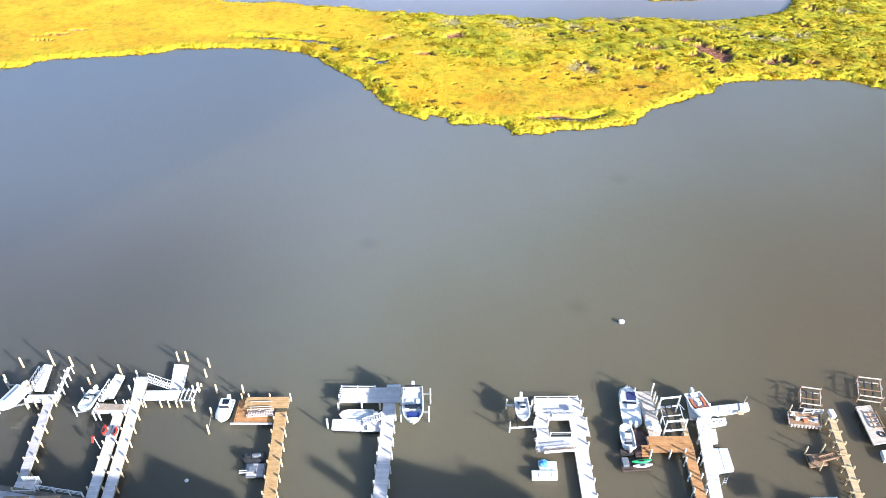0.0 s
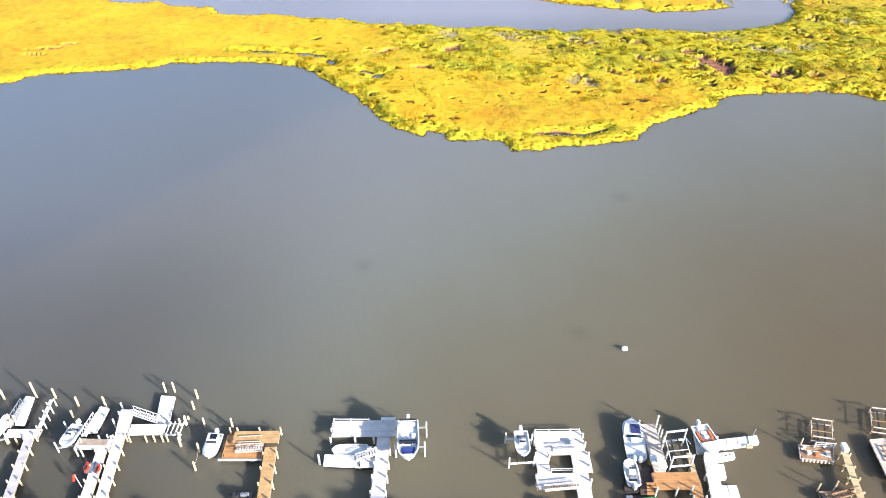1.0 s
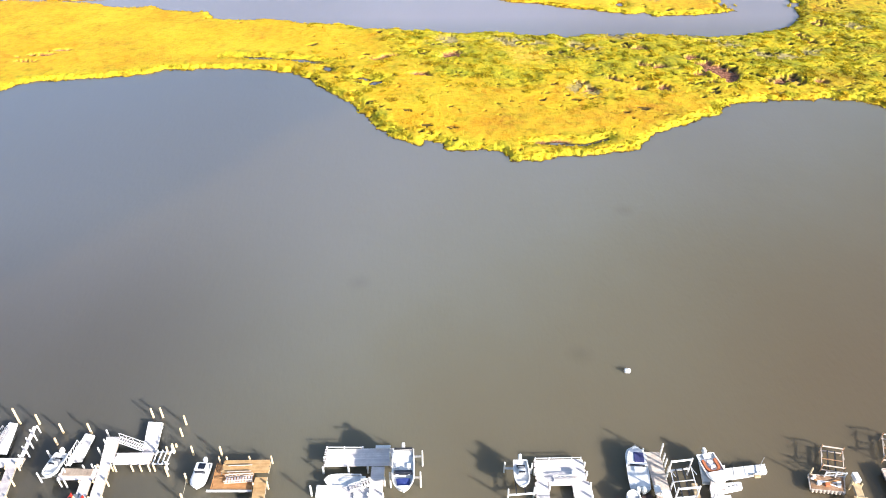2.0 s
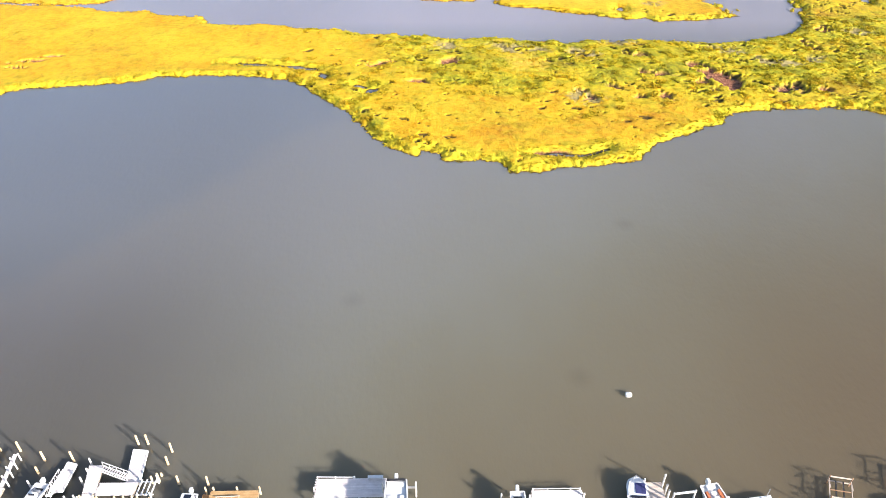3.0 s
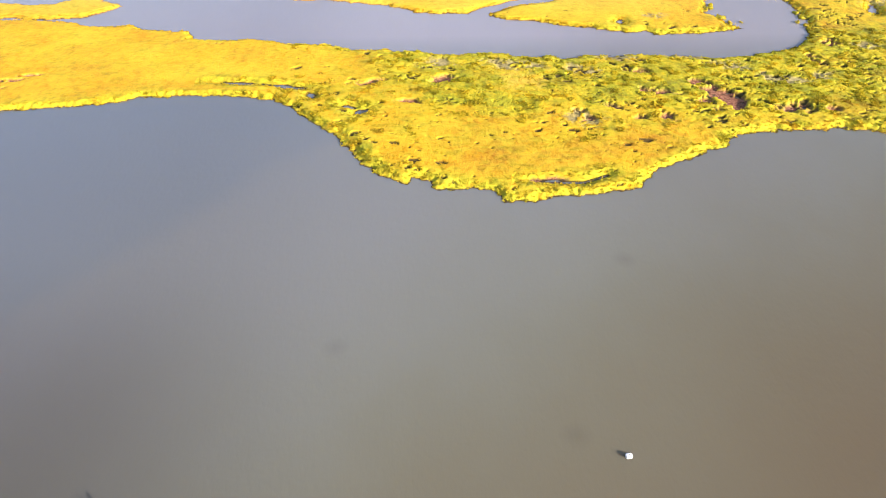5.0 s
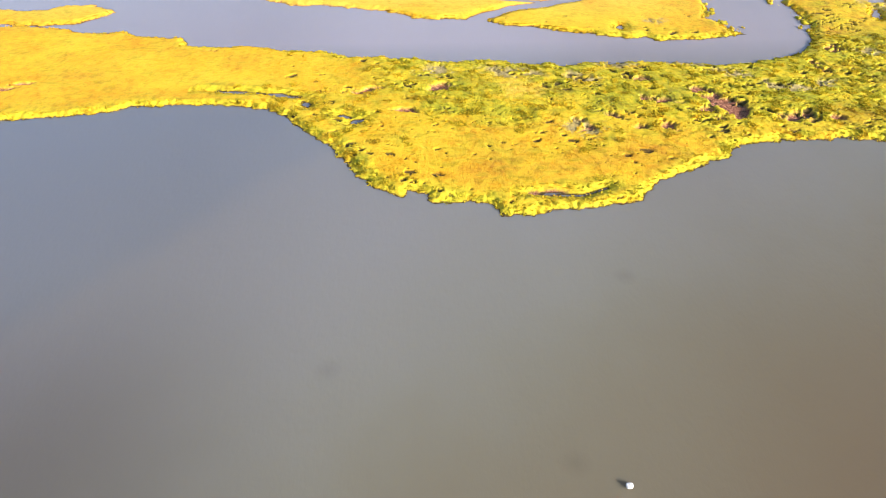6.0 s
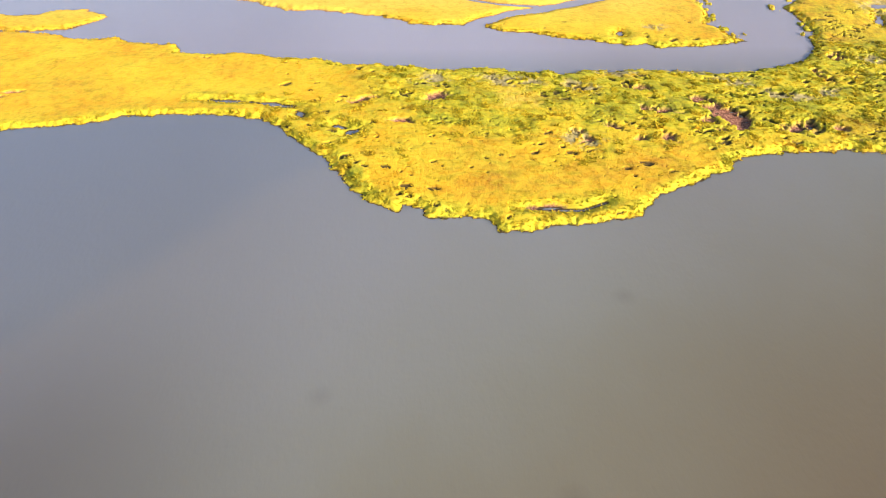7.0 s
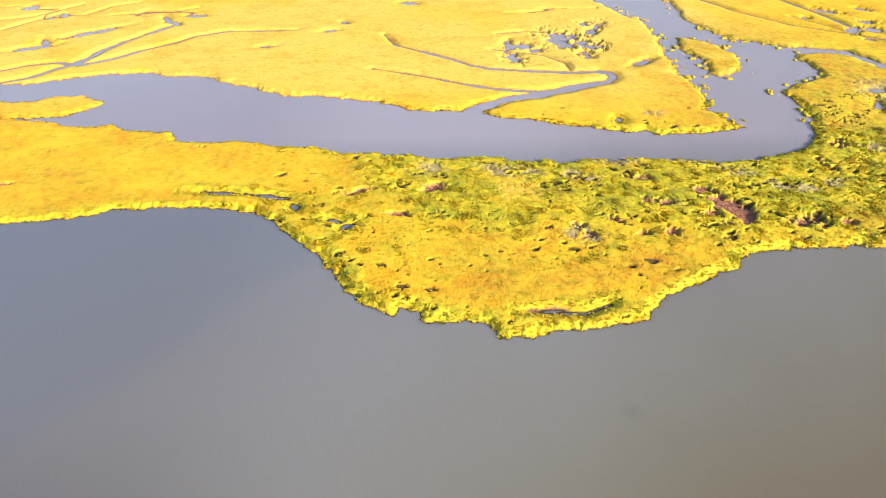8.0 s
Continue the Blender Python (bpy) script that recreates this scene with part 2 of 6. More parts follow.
def marsh_material(name, leafy):
    """Marsh grass: gold hay and green reeds by the plants' own zones, bare mud where the zone says so. Blades let some light through."""
    m, nt, b = mat(name, 0.85, 0.0, 0.15)

    def attr(key):
        a = nt.nodes.new("ShaderNodeAttribute")
        a.attribute_name = key
        return a.outputs["Fac"]
    broad, mid, fine = noise_tex(nt, 0.06, 5), noise_tex(nt, 0.55, 5, stretch=(1.2, 0.75, 1)), noise_tex(nt, 3.2, 4, stretch=(1.2, 0.7, 1))
    gold = ramp(nt, broad.outputs["Fac"], [(0.3, (0.55, 0.275, 0.012)), (0.41, (0.61, 0.36, 0.017)), (0.5, (0.62, 0.385, 0.02)), (0.66, (0.6, 0.42, 0.026))])
    gold = mixc(nt, attr("straw"), gold, (0.645, 0.43, 0.075))
    gold = mixc(nt, attr("sere"), gold, ramp(nt, mid.outputs["Fac"], [(0.35, (0.42, 0.205, 0.018)), (0.6, (0.53, 0.3, 0.018))]))
    stand = noise_tex(nt, 0.1, 6, stretch=(1, 1.1, 1))
    both_n = node(nt, "ShaderNodeMath")
    both_n.operation = 'ADD'
    nt.links.new(mid.outputs["Fac"], both_n.inputs[0])
    nt.links.new(stand.outputs["Fac"], both_n.inputs[1])
    half_n = node(nt, "ShaderNodeMath")
    half_n.operation = 'MULTIPLY'
    half_n.inputs[1].default_value = 0.5
    nt.links.new(both_n.outputs[0], half_n.inputs[0])
    reed = ramp(nt, half_n.outputs[0], [(0.38, (0.25, 0.222, 0.02)), (0.46, (0.345, 0.305, 0.018)), (0.52, (0.45, 0.365, 0.02)), (0.6, (0.58, 0.425, 0.022))])
    col = mixc(nt, attr("green"), gold, reed)
    col = mixc(nt, attr("lemon"), col, ramp(nt, mid.outputs["Fac"], [(0.35, (0.33, 0.31, 0.02)), (0.5, (0.47, 0.395, 0.025)), (0.7, (0.57, 0.44, 0.035))]))
    mott = ramp(nt, mid.outputs["Fac"], [(0.30, (0.8, 0.76, 0.62)), (0.48, (0.98, 0.98, 0.98)), (0.75, (1.0, 1.04, 1.05))])
    col = mixc(nt, 0.8, col, mott, 'MULTIPLY')
    speck = ramp(nt, fine.outputs["Fac"], [(0.33, (0.66, 0.62, 0.5)), (0.47, (1, 1, 1))])
    col = mixc(nt, 0.12, col, speck, 'MULTIPLY')
    # stands a few metres across, each of its own hue
    stands = noise_tex(nt, 0.24, 3, stretch=(0.8, 1.3, 1))
    stands.inputs["Distortion"].default_value = 1.2
    hues = ramp(nt, stands.outputs["Fac"], [(0.36, (0.74, 0.85, 0.72)), (0.43, (0.92, 0.99, 0.95)), (0.5, (1.04, 1.05, 1.0)), (0.57, (1.04, 0.98, 0.9)), (0.68, (1.0, 0.82, 0.66))])
    col = mixc(nt, 0.75, col, hues, 'MULTIPLY')
    gap = noise_tex(nt, 1.1, 5, stretch=(1.2, 0.75, 1))
    gaps = ramp(nt, gap.outputs["Fac"], [(0.30, (0.36, 0.36, 0.42)), (0.40, (0.9, 0.9, 0.9)), (0.5, (1, 1, 1))])
    col = mixc(nt, attr("green"), mixc(nt, 0.1, col, gaps, 'MULTIPLY'), mixc(nt, 0.22, col, gaps, 'MULTIPLY'))
    tone = ramp(nt, attr("tone"), [(0.0, (0.84, 0.88, 0.85)), (0.35, (0.96, 0.97, 0.96)), (0.7, (1.0, 1.0, 1.0)), (1.0, (1.08, 1.02, 0.95))])
    col = mixc(nt, 1.0, col, tone, 'MULTIPLY')
    mudc = ramp(nt, fine.outputs["Fac"], [(0.34, (0.09, 0.034, 0.02)), (0.5, (0.22, 0.085, 0.05)), (0.66, (0.43, 0.215, 0.13))])
    col = mixc(nt, attr("mud"), col, mudc)
    wrack = ramp(nt, mid.outputs["Fac"], [(0.32, (0.15, 0.11, 0.045)), (0.5, (0.29, 0.225, 0.09)), (0.68, (0.42, 0.33, 0.14))])
    col = mixc(nt, attr("wrack"), col, wrack)
    # wet brown along the waterline; in the holes it paints mud and shade
    col = mixc(nt, attr("shade_wet"), col, (0.05, 0.034, 0.014))
    nt.links.new(col, b.inputs["Base Color"])
    if leafy:
        thin = nt.nodes.new("ShaderNodeBsdfTranslucent")
        nt.links.new(col, thin.inputs["Color"])
        both = nt.nodes.new("ShaderNodeMixShader")
        both.inputs[0].default_value = 0.35
        nt.links.new(b.outputs[0], both.inputs[1])
        nt.links.new(thin.outputs[0], both.inputs[2])
        nt.links.new(both.outputs[0], nt.nodes["Material Output"].inputs["Surface"])
    else:
        bump(nt, b, fine.outputs["Fac"], 0.6, 0.18)
    return m


M["marsh"] = marsh_material("marsh_grass", False)
M["blade"] = marsh_material("grass_blade", True)


# ================= mesh helpers =================
def link_bm(name, bm, material, parent=None):
    me = bpy.data.meshes.new(name)
    bm.normal_update()
    bm.to_mesh(me)
    bm.free()
    if material:
        me.materials.append(M[material])
    ob = new(name, me)
    ob.parent = parent
    return ob


def part(name, bm, material, parent, label=""):
    return tagged(link_bm(name, bm, material, parent), label)


def thing(name, label, category, at=(0, 0, 0), rz=0.0, group="", kind=""):
    ob = new(name)
    ob.empty_display_size = 0.3
    ob.matrix_basis = pose(*at, 0, 0, rz)
    return tagged(ob, label, category, group, kind)


def hexa(bm, pts):
    """A box from its four lower and four upper corners."""
    v = [bm.verts.new(p) for p in pts]
    for f in ((3, 2, 1, 0), (4, 5, 6, 7), (0, 1, 5, 4), (1, 2, 6, 5), (2, 3, 7, 6), (3, 0, 4, 7)):
        bm.faces.new([v[i] for i in f])


def box(bm, x0, y0, z0, x1, y1, z1):
    hexa(bm, [(x0, y0, z0), (x1, y0, z0), (x1, y1, z0), (x0, y1, z0), (x0, y0, z1), (x1, y0, z1), (x1, y1, z1), (x0, y1, z1)])


def beam(bm, p, q, w=0.1, h=0.1):
    p, q = Vector(p), Vector(q)
    d = (q - p).normalized()
    side = d.cross(Vector((0, 0, 1)))
    side = (side.normalized() if side.length > 1e-3 else Vector((1, 0, 0))) * w / 2
    up = side.cross(d).normalized() * h / 2
    hexa(bm, [p - side - up, p + side - up, q + side - up, q - side - up, p - side + up, p + side + up, q + side + up, q - side + up])


def tube(bm, p, q, r0, r1=None, n=8):
    p, q = Vector(p), Vector(q)
    r1 = r0 if r1 is None else r1
    d = (q - p).normalized()
    a = d.orthogonal().normalized()
    b = d.cross(a)
    rings = []
    for c, r in ((p, r0), (q, r1)):
        rings.append([bm.verts.new(c + (a * math.cos(2 * math.pi * k / n) + b * math.sin(2 * math.pi * k / n)) * r) for k in range(n)])
    for k in range(n):
        bm.faces.new((rings[0][k], rings[0][(k + 1) % n], rings[1][(k + 1) % n], rings[1][k]))
    bm.faces.new(rings[0][::-1])
    bm.faces.new(rings[1])


def loft(bm, rings, caps=True, closed=True):
    vs = [[bm.verts.new(p) for p in r] for r in rings]
    n = len(vs[0])
    for a, b in zip(vs, vs[1:]):
        for k in range(n if closed else n - 1):
            bm.faces.new((a[k], a[(k + 1) % n], b[(k + 1) % n], b[k]))
    if caps:
        bm.faces.new(vs[0][::-1])
        bm.faces.new(vs[-1])


def rounded(bm, x0, y0, z0, x1, y1, z1, r=0.08):
    """A box with chamfered upright corners and a chamfered top."""
    def ring(i, z):
        return [(x0 + i + r, y0 + i, z), (x1 - i - r, y0 + i, z), (x1 - i, y0 + i + r, z), (x1 - i, y1 - i - r, z),
                (x1 - i - r, y1 - i, z), (x0 + i + r, y1 - i, z), (x0 + i, y1 - i - r, z), (x0 + i, y0 + i + r, z)]
    loft(bm, [ring(0, z0), ring(0, z1 - r * 0.6), ring(r * 0.6, z1)])


# ================= numeric noise =================
def lattice(ix, iy, seed):
    h = np.sin(ix * 127.1 + iy * 311.7 + seed * 74.7) * 43758.5453
    return h - np.floor(h)


def vnoise(x, y, seed=0):
    ix, iy = np.floor(x), np.floor(y)
    fx, fy = x - ix, y - iy
    fx, fy = fx * fx * (3 - 2 * fx), fy * fy * (3 - 2 * fy)
    a, b = lattice(ix, iy, seed), lattice(ix + 1, iy, seed)
    c, d = lattice(ix, iy + 1, seed), lattice(ix + 1, iy + 1, seed)
    return (a + (b - a) * fx) * (1 - fy) + (c + (d - c) * fx) * fy


def fbm(x, y, octaves=4, seed=0):
    out, amp, tot = 0.0, 1.0, 0.0
    for k in range(octaves):
        out = out + amp * vnoise(x * 2 ** k + 17.3 * k, y * 2 ** k - 9.1 * k, seed + k)
        tot += amp
        amp *= 0.5
    return out / tot


def smooth(a, b, x):
    t = np.clip((x - a) / (b - a), 0, 1)
    return t * t * (3 - 2 * t)


# ================= water and the bed under it =================
bm = bmesh.new()
bmesh.ops.create_grid(bm, x_segments=40, y_segments=40, size=4000)
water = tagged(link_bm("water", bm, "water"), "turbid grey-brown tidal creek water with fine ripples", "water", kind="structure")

# ================= the marsh's plan =================
SOUTH_SHORE = [(-1600, 120), (-400, 120), (-200, 136), (-130, 154), (-104, 164.2), (-97, 168.4), (-91, 170.6), (-80, 171.8), (-70, 174.4), (-60, 176.4), (-51, 177.4),
               (-41.3, 176.6), (-33.4, 175.3), (-28.9, 171.1), (-24.3, 165.3), (-16, 155.6), (-10.1, 145.7), (-7, 140.9), (-1.6, 137.3),
               (-0.1, 139.3), (1.5, 138.9), (5.2, 135.1), (12.4, 134.9), (15.7, 134.4), (16.7, 131), (19.1, 130.3), (27.3, 131.4),
               (35.2, 132.7), (44.3, 134.2), (45.6, 137.5), (52.6, 143.6), (64.8, 150.6), (66.8, 153), (70.3, 154.5), (80.1, 156.8),
               (86, 157.2), (94.5, 157.8), (101.2, 156.4), (108, 151.5), (130, 143), (200, 134), (400, 124), (1600, 90)]
NORTH_SHORE = [(-1600, 300), (-400, 262), (-200, 240), (-116.3, 229), (-103, 227.8), (-96.8, 224.4), (-90, 223), (-82.5, 224), (-74.8, 219.9),
               (-65, 218.1), (-63, 212.9), (-57.2, 212), (-43.7, 211.6), (-35.8, 209.2), (-24.4, 207.5), (-17.5, 204.5), (-2.9, 202.4),
               (10.1, 200.4), (24.4, 199.7), (26.3, 198), (36.4, 198.3), (38.2, 196.4), (45.6, 198.4), (62.9, 198.5), (75.2, 196.9),
               (87.8, 196.2), (90.3, 198.7), (99.7, 200.4), (107.8, 208.5), (110.4, 212.1), (112.3, 218.1), (114.9, 222), (116.3, 238),
               (113.6, 243.7), (120.3, 248.9), (131.6, 255.8), (134.5, 262.8), (134.2, 280.6)]
EAST_BANK = [(141.7, 281.6), (152.3, 278.7), (157.6, 263.7), (200, 244), (300, 226), (1600, 190)]
SPIT = [(-1600, 318), (-400, 275), (-200, 256), (-123.2, 243.1), (-113.4, 243.7), (-108.2, 247.3), (-100, 248), (-91.1, 241.2), (-93.8, 236.8),
        (-99.7, 231.4), (-108.6, 230.2), (-116.7, 230.6), (-200, 242), (-400, 264), (-1600, 302)]
FAR_WEST = [(-1600, 330), (-400, 290), (-200, 268), (-130.6, 257.9), (-123.3, 257.6), (-114.3, 261.5), (-98.4, 267.5), (-87.5, 268.2),
            (-78.8, 264.1), (-69.7, 264.4), (-59, 258.2), (-39.1, 246.6), (-17.9, 242.2), (-5.8, 238.1), (-0.7, 234), (6, 231.6),
            (17.5, 232.1), (21, 234), (24, 226.8), (36.2, 224), (43.7, 221), (62.8, 215.4), (64.9, 217.2), (67.1, 214.1), (82.7, 214.4),
            (93, 217.9), (89.7, 221.2), (87.1, 230), (90, 243.5), (87.9, 262.6), (88.1, 272.9), (91.3, 302.2), (92, 321.3),
            (86, 334.1), (80.4, 352.6), (60, 400), (20, 500), (-80, 900), (-200, 3000), (-1600, 3000)]
FAR_EAST = [(1600, 205), (300, 236), (200, 252), (160.5, 268.5), (154, 282.5), (145, 286.5), (137, 287), (126.5, 294), (119.5, 297.7),
            (113.5, 311.1), (109, 329), (112, 352), (95, 400), (50, 500), (-40, 900), (-150, 3000), (1600, 3000)]
ISLET = [(99.1, 301.2), (108, 294.6), (113.5, 281.2), (112.4, 272.1), (106, 260.9), (99.9, 256.8), (97.7, 261.2), (99.6, 275.5), (96.6, 288.2)]
LANDS = [SOUTH_SHORE + EAST_BANK[::-1] + NORTH_SHORE[::-1], SPIT, FAR_WEST, FAR_EAST, ISLET]
# creeks: half width at both ends, then the line
CREEKS = [
    (2.4, 1.5, [(18, 232), (29.9, 240.7), (38.8, 243.7), (48.2, 248.2), (56, 252), (62.8, 254.3), (65.4, 257.9), (65.4, 262.2), (62.1, 264)]),
    (1.0, 0.4, [(62.1, 264), (50.8, 263.8), (36.1, 265.9), (26.9, 267.9), (19.6, 272.2), (14, 278.3), (6.3, 284.8), (-6.1, 295), (-10.8, 308)]),
    (0.9, 0.25, [(38.3, 246.6), (27.2, 248.9), (18.6, 253.2), (11.5, 257), (4.3, 261.5), (-12.7, 269.2)]),
    (0.7, 1.0, [(-160, 246), (-131.4, 259.5), (-124.5, 264), (-119.1, 272.7), (-115.3, 277.2)]),
    (0.4, 0.8, [(-160, 262), (-137.1, 271), (-130.3, 276.5), (-121.9, 279.2), (-115.3, 277.2)]),
    (1.3, 0.55, [(-115.3, 277.2), (-112.9, 283.1), (-110.8, 293.2), (-108.7, 298.5), (-104.5, 307.4), (-99, 316.9), (-94.9, 323.8)]),
    (0.75, 0.25, [(-113.3, 275.9), (-104, 282.8), (-97.1, 291.4), (-87.6, 300.5), (-82.4, 308.1), (-72.2, 314.5), (-54.8, 314.6), (-45.1, 315)]),
]
# thin gutters, dry for most of their length
GUTTERS = [
    (0.2, 0.25, [(-167.8, 332.9), (-156.7, 338.4), (-143.7, 357.9)]),
    (0.2, 0.25, [(-160.6, 318.3), (-153.6, 331.5), (-148.1, 339.8), (-136.3, 339.4), (-129.9, 353.6), (-119.8, 359.9)]),
    (0.15, 0.2, [(-124.5, 339), (-111.5, 342), (-98.3, 345.1), (-92.4, 349.5)]),
    (0.15, 0.2, [(32.2, 307.9), (43.3, 310.5), (49.6, 308.8)]),
    (0.15, 0.2, [(28.6, 288.6), (45.8, 281.6), (52.3, 272.9), (53, 265.4)]),
    (0.2, 0.2, [(153.7, 327.4), (162.7, 312.5), (168.9, 298.8)]),
    (0.5, 0.4, [(126, 356), (134, 336.8), (148.4, 315.3), (164.7, 303.3), (190, 285)]),
    (0.6, 0.6, [(160.5, 355), (167.1, 331.2), (170.6, 310.7), (190, 290)]),
    (0.45, 0.3, [(29, 136.6), (33.5, 136.5), (38.5, 139)]),
]
# ponds: centre, half lengths, turn in degrees
PONDS = [(-43.4, 183.5, 3.6, 0.7, -5), (-37.3, 182.8, 1.4, 0.5, -8), (-31.2, 181.4, 4.0, 0.85, -14), (-24.6, 176.5, 1.1, 1.6, 10),
         (-11.8, 167.6, 1.8, 1.1, 25), (-15.1, 170, 1.5, 0.7, -20), (27.4, 137.2, 2.4, 0.5, 0)]
PONDS_WEST = [(-124.1, 314.2, 9.4, 2.2, 41), (-137.8, 295.8, 6.5, 1.8, 29), (-135.6, 301.8, 3.9, 1.2, -60), (-145, 340.2, 2.4, 3.4, 20), (-148.9, 336.4, 2.2, 1.6, 35),
              (-164.4, 352.6, 3.7, 2.9, 87), (-89, 337.4, 4.1, 1.8, -2), (-100, 331.8, 4.8, 1.3, -63), (-95.6, 326.7, 3.7, 1.5, -42), (-53.2, 294.3, 2.1, 1.0, 16),
              (-31.8, 313.5, 2.4, 1.2, 17), (-27.4, 325.1, 1.6, 1.1, -58), (-2.2, 354.3, 4.1, 2.6, -16)]
PONDS_LACE = [(54.2, 303.5, 5.6, 6.2, 2), (55.6, 294, 2.9, 3.8, -30), (63.4, 291.7, 5.0, 4.0, -10), (70.2, 313.1, 7.6, 1.7, 64), (67.9, 319.4, 2.3, 2.3, -22), (39.4, 291.8, 3.7, 2.2, 20),
              (35.1, 293.4, 1.1, 3.0, -3), (34.7, 279.2, 2.1, 4.6, 15), (60.7, 281.4, 1.6, 2.8, -2), (44.6, 287, 1.8, 2.3, -24), (79, 272.9, 5.0, 1.5, 39), (59.4, 223.4, 1.3, 2.0, -2)]
PONDS_EAST = [(170.4, 336, 4.8, 1.8, -51), (158.4, 325.2, 1.2, 1.6, -2), (168.9, 307.3, 2.0, 4.6, -24), (180.4, 318.6, 2.4, 1.8, -22), (188.9, 337.1, 2.7, 1.8, -45), (170.3, 295.6, 2.1, 1.5, -3),
              (177.9, 307.8, 3.6, 2.0, -41), (138, 232.1, 1.5, 3.6, -20), (144, 244, 2.4, 1.8, 0), (148, 238, 2.4, 1.2, 0)]
# the bare pan's outline, then lesser mud patches, drift litter, and stands of other colour: centre, half lengths, turn
PAN = [(65.9, 182.3), (69.8, 182.8), (73.5, 177.5), (76.5, 174.5), (78.2, 170.3), (75.6, 165.7), (72.9, 165), (72.1, 168.5), (70.1, 172.7), (67.5, 177.4)]
MUD = [(-11.5, 182.7, 3.6, 1.0, 23), (6.5, 183.7, 2.5, 1.5, 5), (-1.8, 172.2, 2.7, 0.7, -16), (38, 166.2, 1.3, 0.9, 31), (46, 167.8, 1.8, 0.7, -29), (39, 162.6, 1.5, 0.9, 34),
       (55.9, 187.3, 2.7, 1.1, -15), (58.2, 175.4, 3.8, 1.0, -15), (67.5, 170.2, 1.6, 1.2, 8), (69.1, 166.3, 0.9, 0.9, -72), (87.1, 166.2, 4.6, 1.5, 14), (95.6, 165.6, 1.5, 0.9, -40),
       (113.2, 204.9, 3.0, 1.3, 34), (103.8, 193.3, 4.4, 0.9, -90), (56.8, 162.6, 1.6, 1.0, -61), (50.6, 162.6, 1.3, 0.9, -2), (27, 137.5, 3.0, 0.7, 0),
       (-100.5, 185.5, 3.4, 0.6, 12), (-96, 188.6, 2.6, 0.5, 8), (-102, 181.5, 2.6, 0.6, 0), (-54.5, 208.4, 1.2, 0.4, 0)]
WRACK = [(6.2, 193.6, 4.3, 3.0, 5), (25.1, 192.1, 7.8, 3.0, -12), (42, 187.9, 4.5, 2.6, -34), (73.2, 196.2, 7.8, 1.8, -7), (80.5, 190, 4.0, 2.6, -14), (87, 183.4, 2.4, 1.8, -79), (92.2, 180.9, 4.4, 2.3, -1),
         (101, 183.8, 2.6, 1.8, 37), (53, 196.5, 5.0, 2.2, -6), (121.2, 202.4, 3.4, 2.0, -8), (37.7, 162.9, 3.6, 3.6, -2), (147, 243, 9, 8, 20), (70, 227, 3, 2, 0)]
OLIVE = [(16.2, 172.8, 14.2, 3.1, -3), (44, 169.9, 3.9, 2.6, 4), (55.7, 163.4, 8.4, 5.4, 7), (-9.3, 149.4, 7.7, 1.4, -69), (61.9, 183.7, 7.7, 3.3, 16), (12.6, 196.7, 5.1, 3.0, -11), (96.4, 178, 7.0, 4.3, 5)]
PALE = [(26.9, 182.4, 5.6, 4.6, -12)]
RUST = [(38.7, 146, 4.0, 3.0, -1), (16.8, 145.8, 3.4, 2.5, 5), (50, 152.6, 6.7, 2.6, 18), (107.8, 180, 4.8, 6.7, -21)]
BRIGHT = [(15, 154.1, 5.9, 5.5, 4), (39.2, 175.8, 3.2, 2.3, -12), (24.2, 163.3, 4.9, 2.5, 2), (10.1, 147.6, 2.3, 1.6, 11)]


def to_line(x, y, pts, w0=0.0, w1=0.0, closed=False):
    """The distance to a line, less its half width, which runs from w0 to w1."""
    best = np.full(x.shape, 1e9)
    ps = pts + pts[:1] if closed else pts
    n = len(ps) - 1
    for k, ((ax, ay), (bx, by)) in enumerate(zip(ps, ps[1:])):
        dx, dy = bx - ax, by - ay
        t = np.clip(((x - ax) * dx + (y - ay) * dy) / (dx * dx + dy * dy + 1e-9), 0, 1)
        best = np.minimum(best, np.hypot(x - ax - t * dx, y - ay - t * dy) - (w0 + (w1 - w0) * (k + t) / n))
    return best


def inside(x, y, pts):
    c = np.zeros(x.shape, bool)
    for (ax, ay), (bx, by) in zip(pts, pts[1:] + pts[:1]):
        if ay != by:
            c ^= ((ay > y) != (by > y)) & (x < (bx - ax) * (y - ay) / (by - ay) + ax)
    return c


def blobs(x, y, items, soft):
    """1 inside any of the ellipses, with noisy rims, 0 outside."""
    out = np.zeros(x.shape)
    wob = (fbm(x * 0.55, y * 0.55, 4, 31) - 0.5) * 1.5 + (fbm(x * 1.6, y * 1.6, 3, 33) - 0.5) * 0.9
    for cx, cy, a, b, turn in items:
        near = (abs(x - cx) < 2 * max(a, b) + 3) & (abs(y - cy) < 2 * max(a, b) + 3)
        if not near.any():
            continue
        c, s = math.cos(radians(turn)), math.sin(radians(turn))
        u, v = (x[near] - cx) * c + (y[near] - cy) * s, (y[near] - cy) * c - (x[near] - cx) * s
        r = np.hypot(u / a, v / b) + wob[near]
        out[near] = np.maximum(out[near], smooth(1 + soft, 1 - soft, r))
    return out


